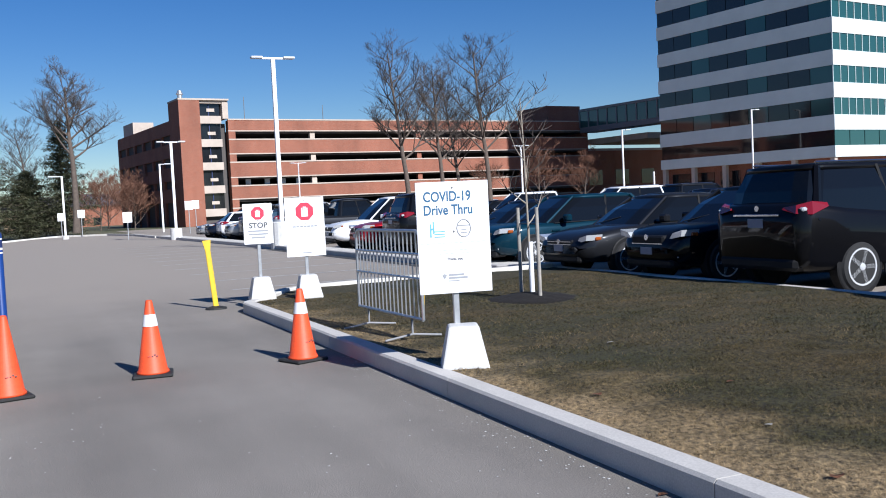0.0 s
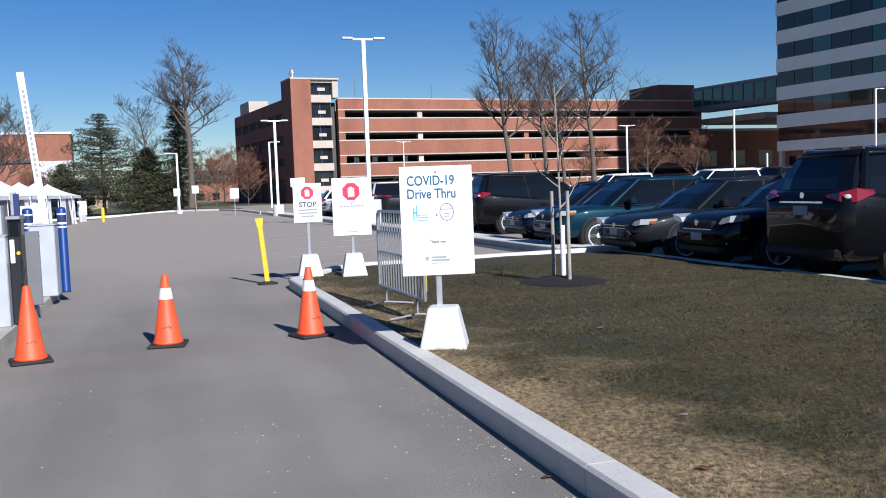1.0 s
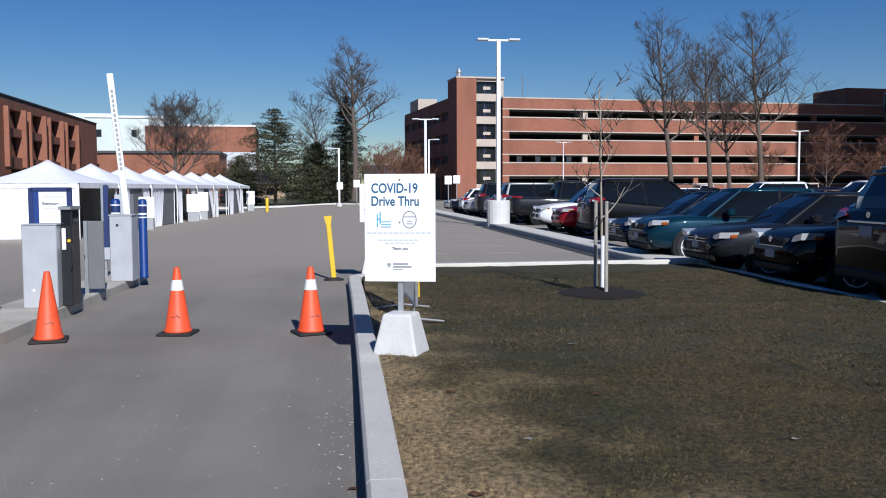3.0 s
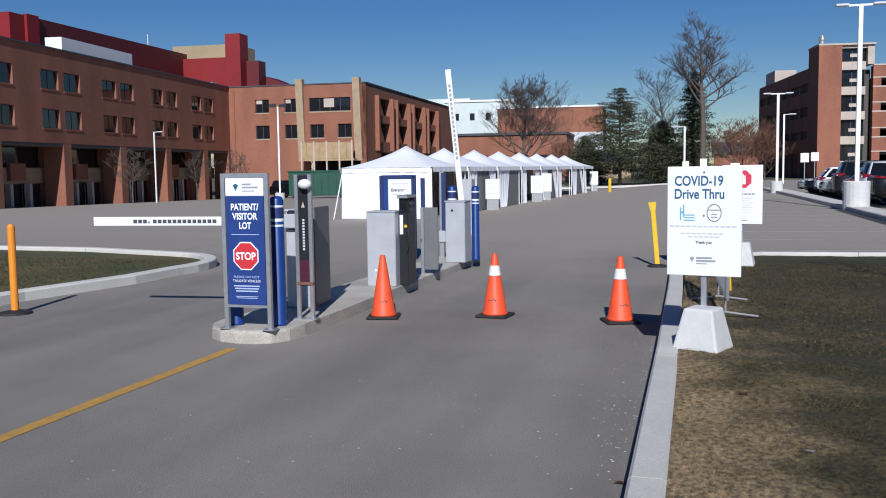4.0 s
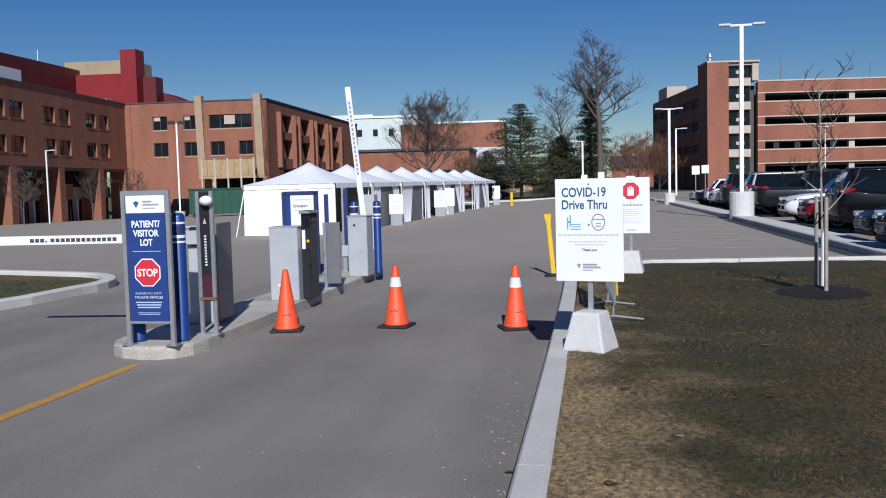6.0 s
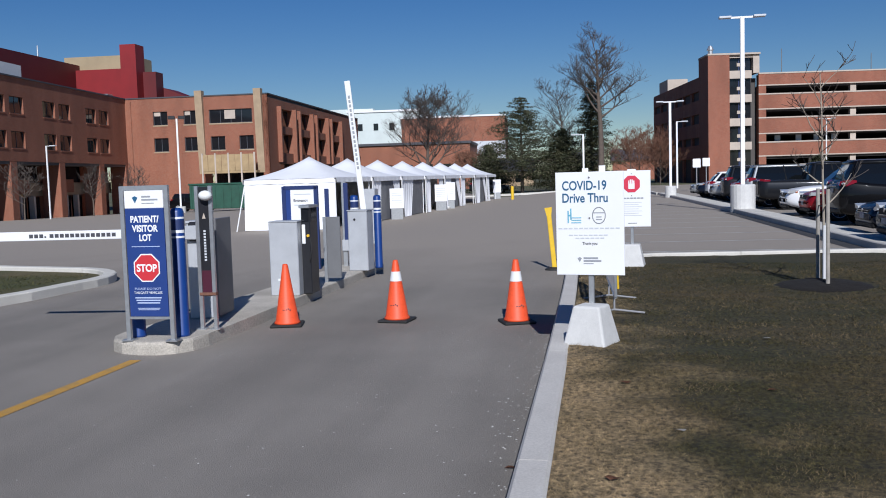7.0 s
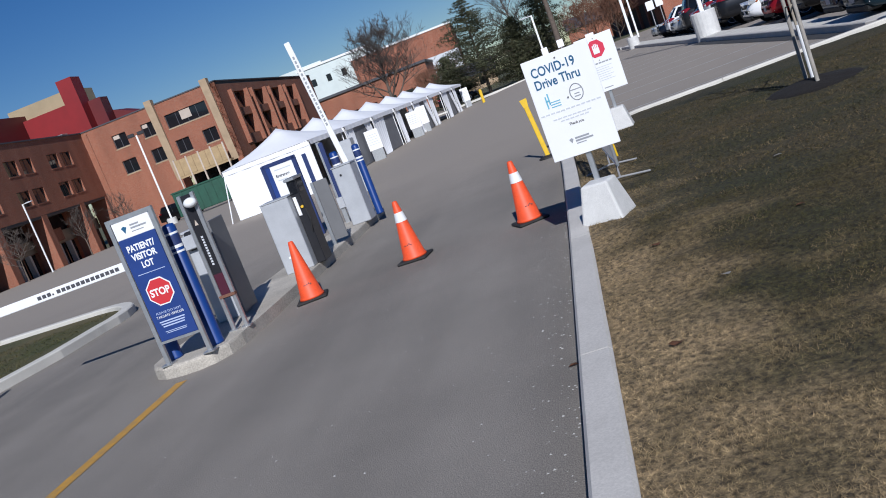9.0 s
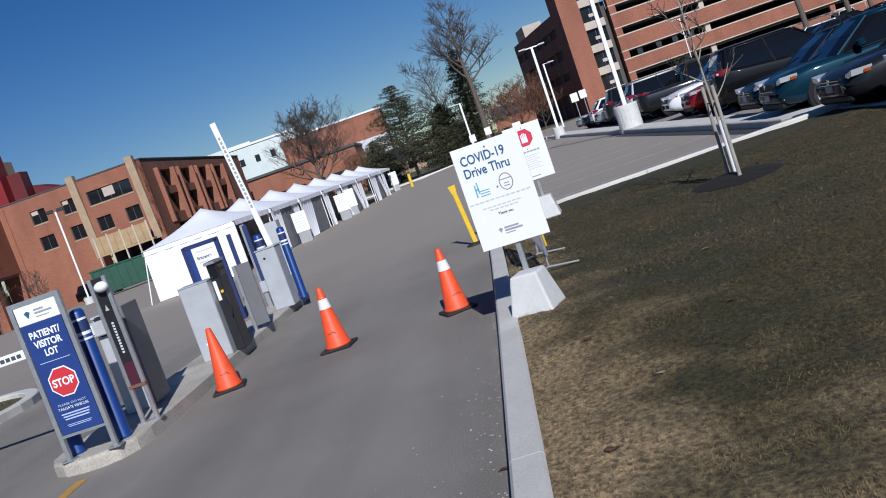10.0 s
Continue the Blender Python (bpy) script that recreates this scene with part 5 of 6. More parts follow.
TW, TL, TE, TP = 3.95, 5.3, 2.15, 3.12
tents = []
M_MESH = material("grey_tent_mesh", (0.20, 0.20, 0.21), 0.8, vary=0.15, scale=3)
for k in range(8):
    cx, cy = -12.1 + 0.26 * k, 36.5 + 2.7 + 5.4 * k
    gz = ground_z(cx, cy)
    tent = thing("tent", pose(cx, cy, gz, 0, 0, -1.5), ("white frame tent with a closed front wall" if k == 0 else "white frame tent with open curtained side"), "tent", "row of white tents")
    part("roof", sagged_roof(TW + 0.15, TL + 0.1, TE, TP), M_TENT, tent, smooth=True)
    for sx in (-1, 1):
        part("valance", drape((sx * (TW / 2 + 0.08), -TL / 2, TE + 0.01), (sx * (TW / 2 + 0.08), TL / 2, TE + 0.01), (sx * (TW / 2 + 0.09), -TL / 2, TE - 0.2), (sx * (TW / 2 + 0.09), TL / 2, TE - 0.2), 7, 0.02, (1, 0, 0)), M_TENT, tent, smooth=True)
        for sy in (-1, 1):
            part("leg", rod((sx * TW / 2, sy * (TL / 2 - 0.06), 0), (sx * TW / 2, sy * (TL / 2 - 0.06), TE), 0.03, seg=8), M_WHITE, tent)
    part("valance", drape((-TW / 2, -TL / 2 - 0.02, TE + 0.01), (TW / 2, -TL / 2 - 0.02, TE + 0.01), (-TW / 2, -TL / 2 - 0.03, TE - 0.2), (TW / 2, -TL / 2 - 0.03, TE - 0.2), 6, 0.015, (0, 1, 0)), M_TENT, tent, smooth=True)
    part("far_wall", drape((-TW / 2, -TL / 2, TE), (-TW / 2, TL / 2, TE), (-TW / 2, -TL / 2, 0), (-TW / 2, TL / 2, 0), 6, 0.03, (1, 0, 0)), M_TENT, tent, smooth=True)
    if k == 0:
        part("front_wall", drape((-TW / 2, -TL / 2, TE), (TW / 2, -TL / 2, TE), (-TW / 2 - 0.04, -TL / 2 - 0.05, 0.02), (TW / 2 + 0.02, -TL / 2 - 0.05, 0.02), 4, 0.012, (0, 1, 0)), M_TENT, tent, smooth=True)
        part("guy_pole", rod((-TW / 2 - 0.3, -TL / 2 - 0.3, 0), (-TW / 2, -TL / 2, TE - 0.25), 0.025, seg=6), M_WHITE, tent)
        part("navy_strip", box(TW / 2 - 0.42, TW / 2 - 0.24, -TL / 2 - 0.12, -TL / 2 - 0.09, 0.1, 1.7), M_NAVY, tent)
    x = TW / 2
    a, c = -TL / 2, TL / 2
    if k:
        wide = (2.4, 1.7, 2.9, 1.5)[k % 4]
        part("curtain", drape((x, a, TE), (x, a + wide, TE), (x + 0.12, a - 0.12, 0.02), (x + 0.12, a + wide * 0.5, 0.02), 5, 0.05, (1, 0, 0)), M_TENT, tent, "white curtain drawn aside", smooth=True)
    if k in (1, 3, 4, 6):
        part("curtain", drape((x, c - 1.5, TE), (x, c, TE), (x + 0.1, c - 0.5, 0.02), (x + 0.12, c + 0.1, 0.02), 5, 0.05, (1, 0, 0)), M_TENT, tent, "white curtain gathered at the leg", smooth=True)
    if k in (1, 2, 4, 6):
        part("mesh_panel", box(x - 0.02, x - 0.005, a + 0.1, c - 0.1, 0.03, TE - 0.05), M_MESH, tent, "grey mesh side panel")
    if k in (1, 4, 5, 7):
        part("foot_ballast", box(x - 0.1, x + 0.25, a + 0.1, a + 0.6, 0, 0.16, 0.03), M_BLOCK, tent)
    tents.append(tent)
for (x, y, w, h) in ((-9.35, 44.5, 0.7, 1.55), (-9.0, 55.6, 0.75, 1.6), (-8.85, 58.5, 0.6, 1.7), (-8.2, 80.6, 0.7, 1.7)):
    ts = thing("tent_notice", pose(x, y, ground_z(x, y), 0, 0, 6), "white notice board on a light stand by the tents", "sign", "tent notices")
    part("board", box(-w / 2, w / 2, -0.02, 0.02, 0.55, h, 0.01), M_SIGN, ts)
    part("stand", box(-w / 2 + 0.05, w / 2 - 0.05, 0.0, 0.06, 0.0, 0.55, 0.01), M_GALV, ts)
    bars("print", [(-w / 2 + 0.1, w / 2 - 0.1, h - 0.25 - 0.12 * i, 0.025) for i in range(5)], M_PALEPRINT, ts, -0.023)

# ---- green roll-off bin ----
dz = ground_z(-33, 79)
dm = thing("dumpster", pose(-33.4, 79.3, dz, 0, 0, 14), "dark green steel roll-off dumpster with ribs", "dumpster")
part("body", box(-2.6, 2.6, -1.1, 1.1, 0.25, 2.5, 0.03), M_DUMPSTER, dm)
part("rim", box(-2.68, 2.68, -1.18, 1.18, 2.4, 2.56, 0.03), M_DUMPSTER, dm)
for i in range(8):
    part("rib", box(-2.5 + i * 0.7, -2.4 + i * 0.7, -1.18, -1.1, 0.3, 2.4), M_DUMPSTER, dm)
for x in (-2.2, 2.2):
    part("roller", rod((x, -1.0, 0.14), (x, 1.0, 0.14), 0.14, seg=12), M_BLACK, dm)
tp = thing("blue_canopy", pose(-27.5, 76, ground_z(-27.5, 76), 0, 0, 10), "blue pop-up canopy beside the dumpster", "canopy")
part("roof", frustum(3.4, 3.4, 0.2, 0.2, 2.1, 3.0), M_BLUEPOST, tp)
for sx in (-1, 1):
    for sy in (-1, 1):
        part("leg", rod((sx * 1.6, sy * 1.6, 0), (sx * 1.6, sy * 1.6, 2.12), 0.03, seg=6), M_WHITE, tp)


# ---- lamps ----
def light_pole(x, y, h, base_h, base_r, label, style="T", heading=0.0, r=0.075):
    t = thing("street_lamp", pose(x, y, ground_z(x, y), 0, 0, heading), label, "street lamp", "lot lamps")
    if base_h:
        part("base", lathe([(base_r, -0.1), (base_r, base_h - 0.03), (base_r - 0.03, base_h)], 20), M_BLOCK, t, "round concrete base", smooth=False)
    part("pole", box(-r, r, -r, r, base_h, h, 0.01), M_WHITE, t, "pale square steel pole")
    if style == "T":
        part("arm", box(-0.5, 0.5, -0.04, 0.04, h - 0.05, h + 0.02), M_WHITE, t)
        for s_ in (-1, 1):
            part("lamp_head", box(s_ * 0.62 - 0.22, s_ * 0.62 + 0.22, -0.15, 0.15, h - 0.03, h + 0.05, 0.015), M_PALEPRINT, t, "flat grey lamp head")
    elif style == "L":
        part("arm", box(0, 0.5, -0.03, 0.03, h - 0.05, h), M_WHITE, t)
        part("lamp_head", box(0.4, 1.0, -0.15, 0.15, h - 0.06, h + 0.04, 0.015), M_PALEPRINT, t)
    elif style == "flood":
        for s_ in (-1, 1):
            part("lamp_head", box(s_ * 0.45 - 0.3, s_ * 0.45 + 0.3, -0.3, 0.2, h - 0.05, h + 0.25, 0.03), M_DARKPANEL, t, "dark flood lamp head")
    return t


light_pole(5.92, 36.1, 7.3, 1.05, 0.46, "tall white twin-head lamp on a concrete base")
light_pole(5.0, 58.5, 5.9, 0.7, 0.35, "white twin-head lamp on a concrete base")
light_pole(-0.6, 80, 5.0, 0.3, 0.25, "white lot lamp near the trees", "L", 180)
light_pole(7.9, 88, 6.2, 0.0, 0.2, "single-arm lot lamp by the garage", "L", 0)
light_pole(52.8, 80, 8.0, 0.5, 0.3, "white lot lamp among the cars", "L", 0)
light_pole(70, 80, 10.0, 0.5, 0.3, "tall white lot lamp among the cars", "L", 0)
light_pole(40.9, 80, 6.6, 0.5, 0.3, "white twin-head lamp before the garage", "T", 0)
light_pole(56.6, 80, 3.6, 0.0, 0.2, "short white post among the cars", "")
light_pole(92, 80, 9.5, 0.5, 0.3, "white lot lamp beside the office block", "T", 0)
light_pole(22.7, 95, 6.3, 0.0, 0.2, "slim single lamp before the garage", "T", 0, 0.05)
light_pole(-37.2, 79, 8.6, 0.6, 0.45, "brown pole with twin dark flood lamps", "flood", 20)
light_pole(-51.3, 80.5, 7.0, 0.0, 0.2, "slim single-arm lamp before the hospital", "L", 0, 0.06)


# ---- cars ----
def loft(sections):
    b = bmesh.new()
    rings = [[b.verts.new(p) for p in s_] for s_ in sections]
    n = len(rings[0])
    for a, c in zip(rings, rings[1:]):
        for i in range(n):
            b.faces.new((a[i], a[(i + 1) % n], c[(i + 1) % n], c[i]))
    b.faces.new(rings[0][::-1])
    b.faces.new(rings[-1])
    bmesh.ops.recalc_face_normals(b, faces=b.faces[:])
    return b


def body_section(x, hw, zb, zt, crown=0.02):
    zm = zb + (zt - zb) * 0.55
    half = [(hw * 0.80, zb), (hw * 0.95, zb + 0.05), (hw * 0.995, zb + 0.16), (hw, zm), (hw * 0.985, zt - 0.11), (hw * 0.95, zt - 0.035), (hw * 0.86, zt), (hw * 0.4, zt + crown)]
    pts = [(x, y, z) for y, z in half] + [(x, -y, z) for y, z in half[::-1]]
    return pts


SHAPES = {
    "suv": dict(L=4.66, W=1.84, H=1.79, body=[(-2.33, .74, .44, .98), (-2.29, .84, .38, 1.20), (-2.1, .90, .32, 1.26), (-1.5, .92, .27, 1.17), (-.4, .92, .24, 1.07), (.6, .92, .24, 1.0), (1.05, .92, .25, 1.0), (1.55, .90, .27, .97), (1.95, .87, .30, .91), (2.18, .80, .36, .83), (2.30, .70, .42, .70), (2.33, .60, .46, .60)],
                base=(-2.22, 1.12, .86), top=(-1.95, .15, .66), wheel=.35, zb=1.03),
    "sedan": dict(L=4.6, W=1.80, H=1.45, body=[(-2.3, .66, .44, .78), (-2.26, .80, .36, .92), (-2.0, .87, .30, .99), (-1.4, .90, .25, .99), (-.4, .90, .22, .95), (.6, .90, .22, .92), (1.0, .90, .23, .91), (1.5, .88, .25, .87), (1.95, .84, .28, .80), (2.18, .76, .33, .72), (2.27, .66, .38, .62), (2.30, .55, .42, .55)],
                  base=(-1.75, 1.15, .82), top=(-1.0, .25, .60), wheel=.32, zb=.93),
    "hatch": dict(L=4.3, W=1.78, H=1.53, body=[(-2.15, .68, .45, .80), (-2.1, .81, .37, .96), (-1.9, .87, .31, 1.03), (-1.3, .89, .26, 1.02), (-.4, .89, .23, .97), (.5, .89, .23, .94), (.9, .89, .24, .94), (1.4, .87, .26, .94), (1.75, .84, .29, .89), (1.98, .77, .33, .82), (2.10, .67, .38, .72), (2.15, .56, .43, .62)],
                  base=(-2.02, 1.05, .83), top=(-1.5, .15, .62), wheel=.33, zb=.96),
    "pickup": dict(L=5.5, W=1.95, H=1.82, body=[(-2.75, .90, .55, 1.05), (-2.72, .95, .48, 1.14), (-2.4, .97, .42, 1.16), (-1.4, .975, .36, 1.15), (-.4, .975, .34, 1.14), (.7, .975, .34, 1.13), (1.2, .975, .35, 1.13), (1.9, .96, .36, 1.10), (2.4, .93, .40, 1.05), (2.65, .86, .46, .95), (2.73, .78, .5, .8), (2.75, .70, .54, .72)],
                   base=(-.95, 1.3, .88), top=(-.75, .55, .70), wheel=.39, zb=1.12),
}


def build_car(kind, color):
    """A parked car at the origin, nose towards +x."""
    S = SHAPES[kind]
    L, W, H, zb, wr = S["L"], S["W"], S["H"], S["zb"], S["wheel"]
    P = PAINT[color]
    t = new("car")
    kinds = {"suv": "crossover", "sedan": "sedan", "hatch": "hatchback", "pickup": "pickup truck"}
    tagged(t, "parked %s %s with tinted windows" % ({"navy": "dark navy", "teal": "dark teal"}.get(color, color), kinds[kind]), "car", "parked cars")
    part("body", loft([body_section(*s_) for s_ in S["body"]]), P, t, smooth=True)
    b0, b1, bw = S["base"]
    t0, t1, tw = S["top"]
    zt = H - 0.05

    def g(x0, x1, w, z):
        return [(x0 + 0.05, -w * 0.9, z), (x0, -w * 0.6, z), (x0, w * 0.6, z), (x0 + 0.05, w * 0.9, z), (x0 + 0.25, w, z), (x1 - 0.35, w, z), (x1 - 0.08, w * 0.85, z), (x1, w * 0.5, z), (x1, -w * 0.5, z), (x1 - 0.08, -w * 0.85, z), (x1 - 0.35, -w, z), (x0 + 0.25, -w, z)]
    mid = [(a + (c - a) * 0.55) for a, c in zip((b0, b1, bw), (t0, t1, tw))]
    part("window_glass", loft([g(b0, b1, bw, zb - 0.06), g(mid[0] - 0.03, mid[1] + 0.04, mid[2] + 0.03, zb + (zt - zb) * 0.55), g(t0, t1, tw, zt)]), M_CARGLASS, t, "dark tinted glass", smooth=False)
    part("roof", loft([g(t0 - 0.03, t1 + 0.04, tw + 0.025, zt - 0.05), g(t0 - 0.01, t1 + 0.02, tw + 0.015, zt + 0.02), g(t0 + 0.18, t1 - 0.2, tw - 0.12, H)]), P, t, smooth=True)
    for s_ in (-1, 1):
        part("pillar", rod((b1 - 0.16, s_ * bw * 0.90, zb - 0.03), (t1 - 0.04, s_ * (tw * 0.93), zt), 0.03, 0.026, 6), P, t)
        part("pillar", rod((b0 + 0.18, s_ * bw * 0.97, zb - 0.03), (t0 + 0.12, s_ * (tw * 0.98), zt), 0.075, 0.05, 6), P, t)
        xm = (b0 + b1) / 2 - 0.1
        part("pillar", rod((xm, s_ * (bw + 0.0), zb - 0.03), (xm - 0.12, s_ * (tw + 0.005), zt), 0.035, 0.03, 6), M_PLASTIC, t)
        part("window_trim", rod((b0 + 0.3, s_ * (bw + 0.012), zb + 0.005), (b1 - 0.3, s_ * (bw + 0.012), zb - 0.03), 0.010, seg=5), M_PLASTIC, t)
        part("mirror", box(b1 - 0.62, b1 - 0.48, s_ * (W / 2 + 0.09) - 0.1, s_ * (W / 2 + 0.09) + 0.1, zb + 0.0, zb + 0.15, 0.03), P, t)
        part("sill_trim", box(-L * 0.2, L * 0.2, s_ * (W / 2) - 0.02, s_ * (W / 2) + 0.008, 0.24, 0.36, 0.008), M_PLASTIC, t)
        for hx in (-0.25, 0.75):
            part("door_handle", box(hx - 0.1, hx + 0.1, s_ * (W / 2) - 0.015, s_ * (W / 2) + 0.02, zb - 0.2, zb - 0.165, 0.008), P, t)
        if kind in ("suv", "pickup"):
            part("roof_rail", rod((t0 + 0.15, s_ * (tw - 0.06), H + 0.01), (t1 - 0.25, s_ * (tw - 0.06), H - 0.0), 0.018, seg=6), M_CHROME if color != "silver" else M_PLASTIC, t)
        zf = S["body"][-3][3]
        part("headlamp", loft([[(x, s_ * y, z) for y, z in ((.50, zf - .09), (.80, zf - .04), (.83, zf + .06), (.60, zf + .01))] for x in (L / 2 - 0.42, L / 2 - 0.075)]), M_HEAD, t)
        part("indicator", box(L / 2 - 0.40, L / 2 - 0.27, s_ * .80 - 0.04, s_ * .80 + 0.035, zf - 0.045, zf + 0.02, 0.015), M_AMBER, t)
        part("fog_lamp", box(L / 2 - 0.3, L / 2 - 0.09, s_ * .62 - 0.07, s_ * .62 + 0.07, 0.43, 0.49, 0.01), M_HEAD, t)
        zr = S["body"][1][3]
        part("tail_lamp", loft([[(-L / 2 + 0.42, s_ * .93, zr - .0), (-L / 2 + 0.42, s_ * .90, zr + .05), (-L / 2 + 0.44, s_ * .80, zr + .05), (-L / 2 + 0.44, s_ * .80, zr)], [(-L / 2 + 0.17, s_ * .895, zr - .10), (-L / 2 + 0.2, s_ * .86, zr + .075), (-L / 2 + 0.3, s_ * .70, zr + .08), (-L / 2 + 0.3, s_ * .70, zr - .10)], [(-L / 2 + 0.005, s_ * .76, zr - .085), (-L / 2 + 0.035, s_ * .74, zr + .03), (-L / 2 + 0.2, s_ * .62, zr + .03), (-L / 2 + 0.2, s_ * .62, zr - .06)], [(-L / 2 + 0.0, s_ * .52, zr - .03), (-L / 2 + 0.02, s_ * .52, zr + .0), (-L / 2 + 0.1, s_ * .5, zr + .0), (-L / 2 + 0.1, s_ * .5, zr - .03)]]), M_TAIL, t, "red tail lamp")
        part("reversing_lamp", box(-L / 2 + 0.055, -L / 2 + 0.15, s_ * .79 - 0.05, s_ * .79 + 0.06, zr - 0.065, zr + 0.0, 0.02), M_HEAD, t)
        for wx in (-L * 0.29, L * 0.295):
            part("wheel_arch", lathe([(wr + 0.065, 0), (wr + 0.065, 0.14), (wr + 0.045, 0.15)], 24, m=pose(wx, s_ * (W / 2 - 0.165), wr + 0.01, -90 * s_, 0, 0)), M_PLASTIC, t)
            wm = pose(wx, s_ * (W / 2 - 0.20), wr, -90 * s_, 0, 0)
            w = part("wheel", lathe([(wr - 0.12, 0), (wr - 0.03, 0.0), (wr, 0.04), (wr, 0.18), (wr - 0.025, 0.215), (wr - 0.10, 0.222)], 28, m=wm), M_TYRE, t, "black tyre")
            rb = lathe([(wr - 0.10, 0.19), (wr - 0.09, 0.226), (wr - 0.115, 0.226), (wr - 0.12, 0.2)], 24, m=wm, caps=False)
            lathe([(0.05, 0.19), (0.05, 0.225), (0.02, 0.23)], 12, bm=rb, m=wm)
            for k in range(5):
                box(0.03, wr - 0.1, -0.035, 0.035, 0.195, 0.222, 0.006, bm=rb, m=wm @ pose(0, 0, 0, 0, 0, 72 * k))
            part("rim", rb, M_RIM, w, "alloy rim")
            part("hub_shade", lathe([(wr - 0.12, 0.12), (wr - 0.12, 0.185)], 20, m=wm), M_PLASTIC, w)
    part("grille", box(L / 2 - 0.2, L / 2 - 0.012, -0.42, 0.42, 0.52, zf - 0.03, 0.03), M_PLASTIC, t)
    for k in range(3):
        part("grille_bar", box(L / 2 - 0.1, L / 2 - 0.004, -0.40, 0.40, 0.55 + k * 0.05, 0.565 + k * 0.05), M_CHROME, t)
    part("badge", lathe([(0.05, 0), (0.05, 0.012)], 14, m=pose(L / 2 - 0.01, 0, zf - 0.06, 0, 90, 0)), M_CHROME, t, "plain round badge")
    part("front_bumper_trim", box(L / 2 - 0.35, L / 2 - 0.02, -0.62, 0.62, 0.27, 0.42, 0.04), M_PLASTIC, t)
    part("number_plate", box(L / 2 - 0.02, L / 2 + 0.012, -0.15, 0.15, 0.48, 0.60, 0.004), M_PLATE, t, "plain number plate")
    part("rear_plate", box(-L / 2 - 0.012, -L / 2 + 0.03, -0.15, 0.15, zr - 0.28, zr - 0.15, 0.004), M_PLATE, t, "plain number plate")
    part("rear_trim", box(-L / 2 - 0.006, -L / 2 + 0.06, -0.45, 0.45, zr - 0.12, zr - 0.085, 0.006), M_CHROME, t, "chrome tailgate strip")
    part("rear_badge", lathe([(0.042, 0), (0.042, 0.012)], 14, m=pose(-L / 2 + 0.035, 0, zr - 0.01, 0, -90, 0)), M_CHROME, t, "plain round badge")
    part("rear_bumper", box(-L / 2 - 0.03, -L / 2 + 0.3, -0.76, 0.76, 0.34, 0.52, 0.05), M_PLASTIC, t)
    part("wiper", rod((b1 - 0.05, -0.5, zb + 0.0), (b1 - 0.25, 0.05, zb + 0.12), 0.008, seg=4), M_BLACK, t)
    if kind == "pickup":
        part("bed_floor", box(-2.62, -1.05, -0.8, 0.8, 1.12, 1.165), M_PLASTIC, t)
        part("tailgate", box(-2.77, -2.70, -0.75, 0.75, 0.62, 1.16, 0.02), P, t)
    return t


def strip_x(y):
    return 5.85 - 0.0125 * (y - 18.8) - 0.012 * max(0.0, y - 36) + 1.15 if y > 21 else 7.1


NOSE = {6.9: 6.45, 11.2: 6.45, 13.65: 6.35, 16.05: 6.1, 19.2: 6.05, 21.7: 6.3}
ROW1 = [(6.9, "suv", "charcoal", 0), (11.2, "suv", "black", 0), (13.65, "hatch", "black", 180), (16.05, "sedan", "charcoal", 180), (19.2, "hatch", "teal", 180), (21.7, "sedan", "navy", 180), (27.0, "suv", "black", 0),
        (29.9, "hatch", "red", 180), (32.8, "suv", "white", 180), (38.4, "pickup", "charcoal", 0), (41.3, "suv", "silver", 0), (44.1, "hatch", "silver", 0), (46.9, "suv", "charcoal", 0), (49.7, "suv", "silver", 180),
        (52.4, "hatch", "white", 0), (55.1, "suv", "navy", 180), (57.8, "sedan", "silver", 180)]
made_cars = {}


def park(x, y, kind, color, heading, z=-0.012):
    key = (kind, color)
    m = pose(x, y, z, 0, 0, heading + rng.uniform(-1.5, 1.5))
    if key not in made_cars:
        made_cars[key] = build_car(kind, color)
        made_cars[key].matrix_world = m
        return made_cars[key]
    return copy_thing(made_cars[key], m)


for y, kind, color, hd in ROW1:
    L = SHAPES[kind]["L"]
    park(NOSE.get(y, strip_x(y) - 0.2 + (0.1 if hd else 0.25)) + L / 2, y, kind, color, hd)
picks = [("sedan", "charcoal"), ("suv", "black"), ("sedan", "black"), ("hatch", "navy"), ("suv", "charcoal"), ("sedan", "silver"), ("suv", "white"), ("sedan", "navy"), ("hatch", "black"), ("hatch", "silver"), ("sedan", "brown")]
for row, (x0, hd) in enumerate(((20.5, 180), (25.6, 0), (38.5, 180), (43.5, 0), (57, 180))):
    for i in range(18 if row < 2 else 14):
        y = 12.5 + i * 2.7 + row * 3.0
        k = int(rng.integers(0, len(picks)))
        if rng.random() < 0.12:
            continue
        park(x0 - 0.04 * (y - 20), y, *picks[k], hd)
for i, (x, y, hd) in enumerate(((26, 92, 90), (31.5, 93, 90), (37, 93.5, 90), (44, 94, 90), (-40, 88, 0), (-12, 108, 0), (-17.5, 110, 0))):
    park(x, y, *picks[(i * 3) % len(picks)], hd, ground_z(x, y))


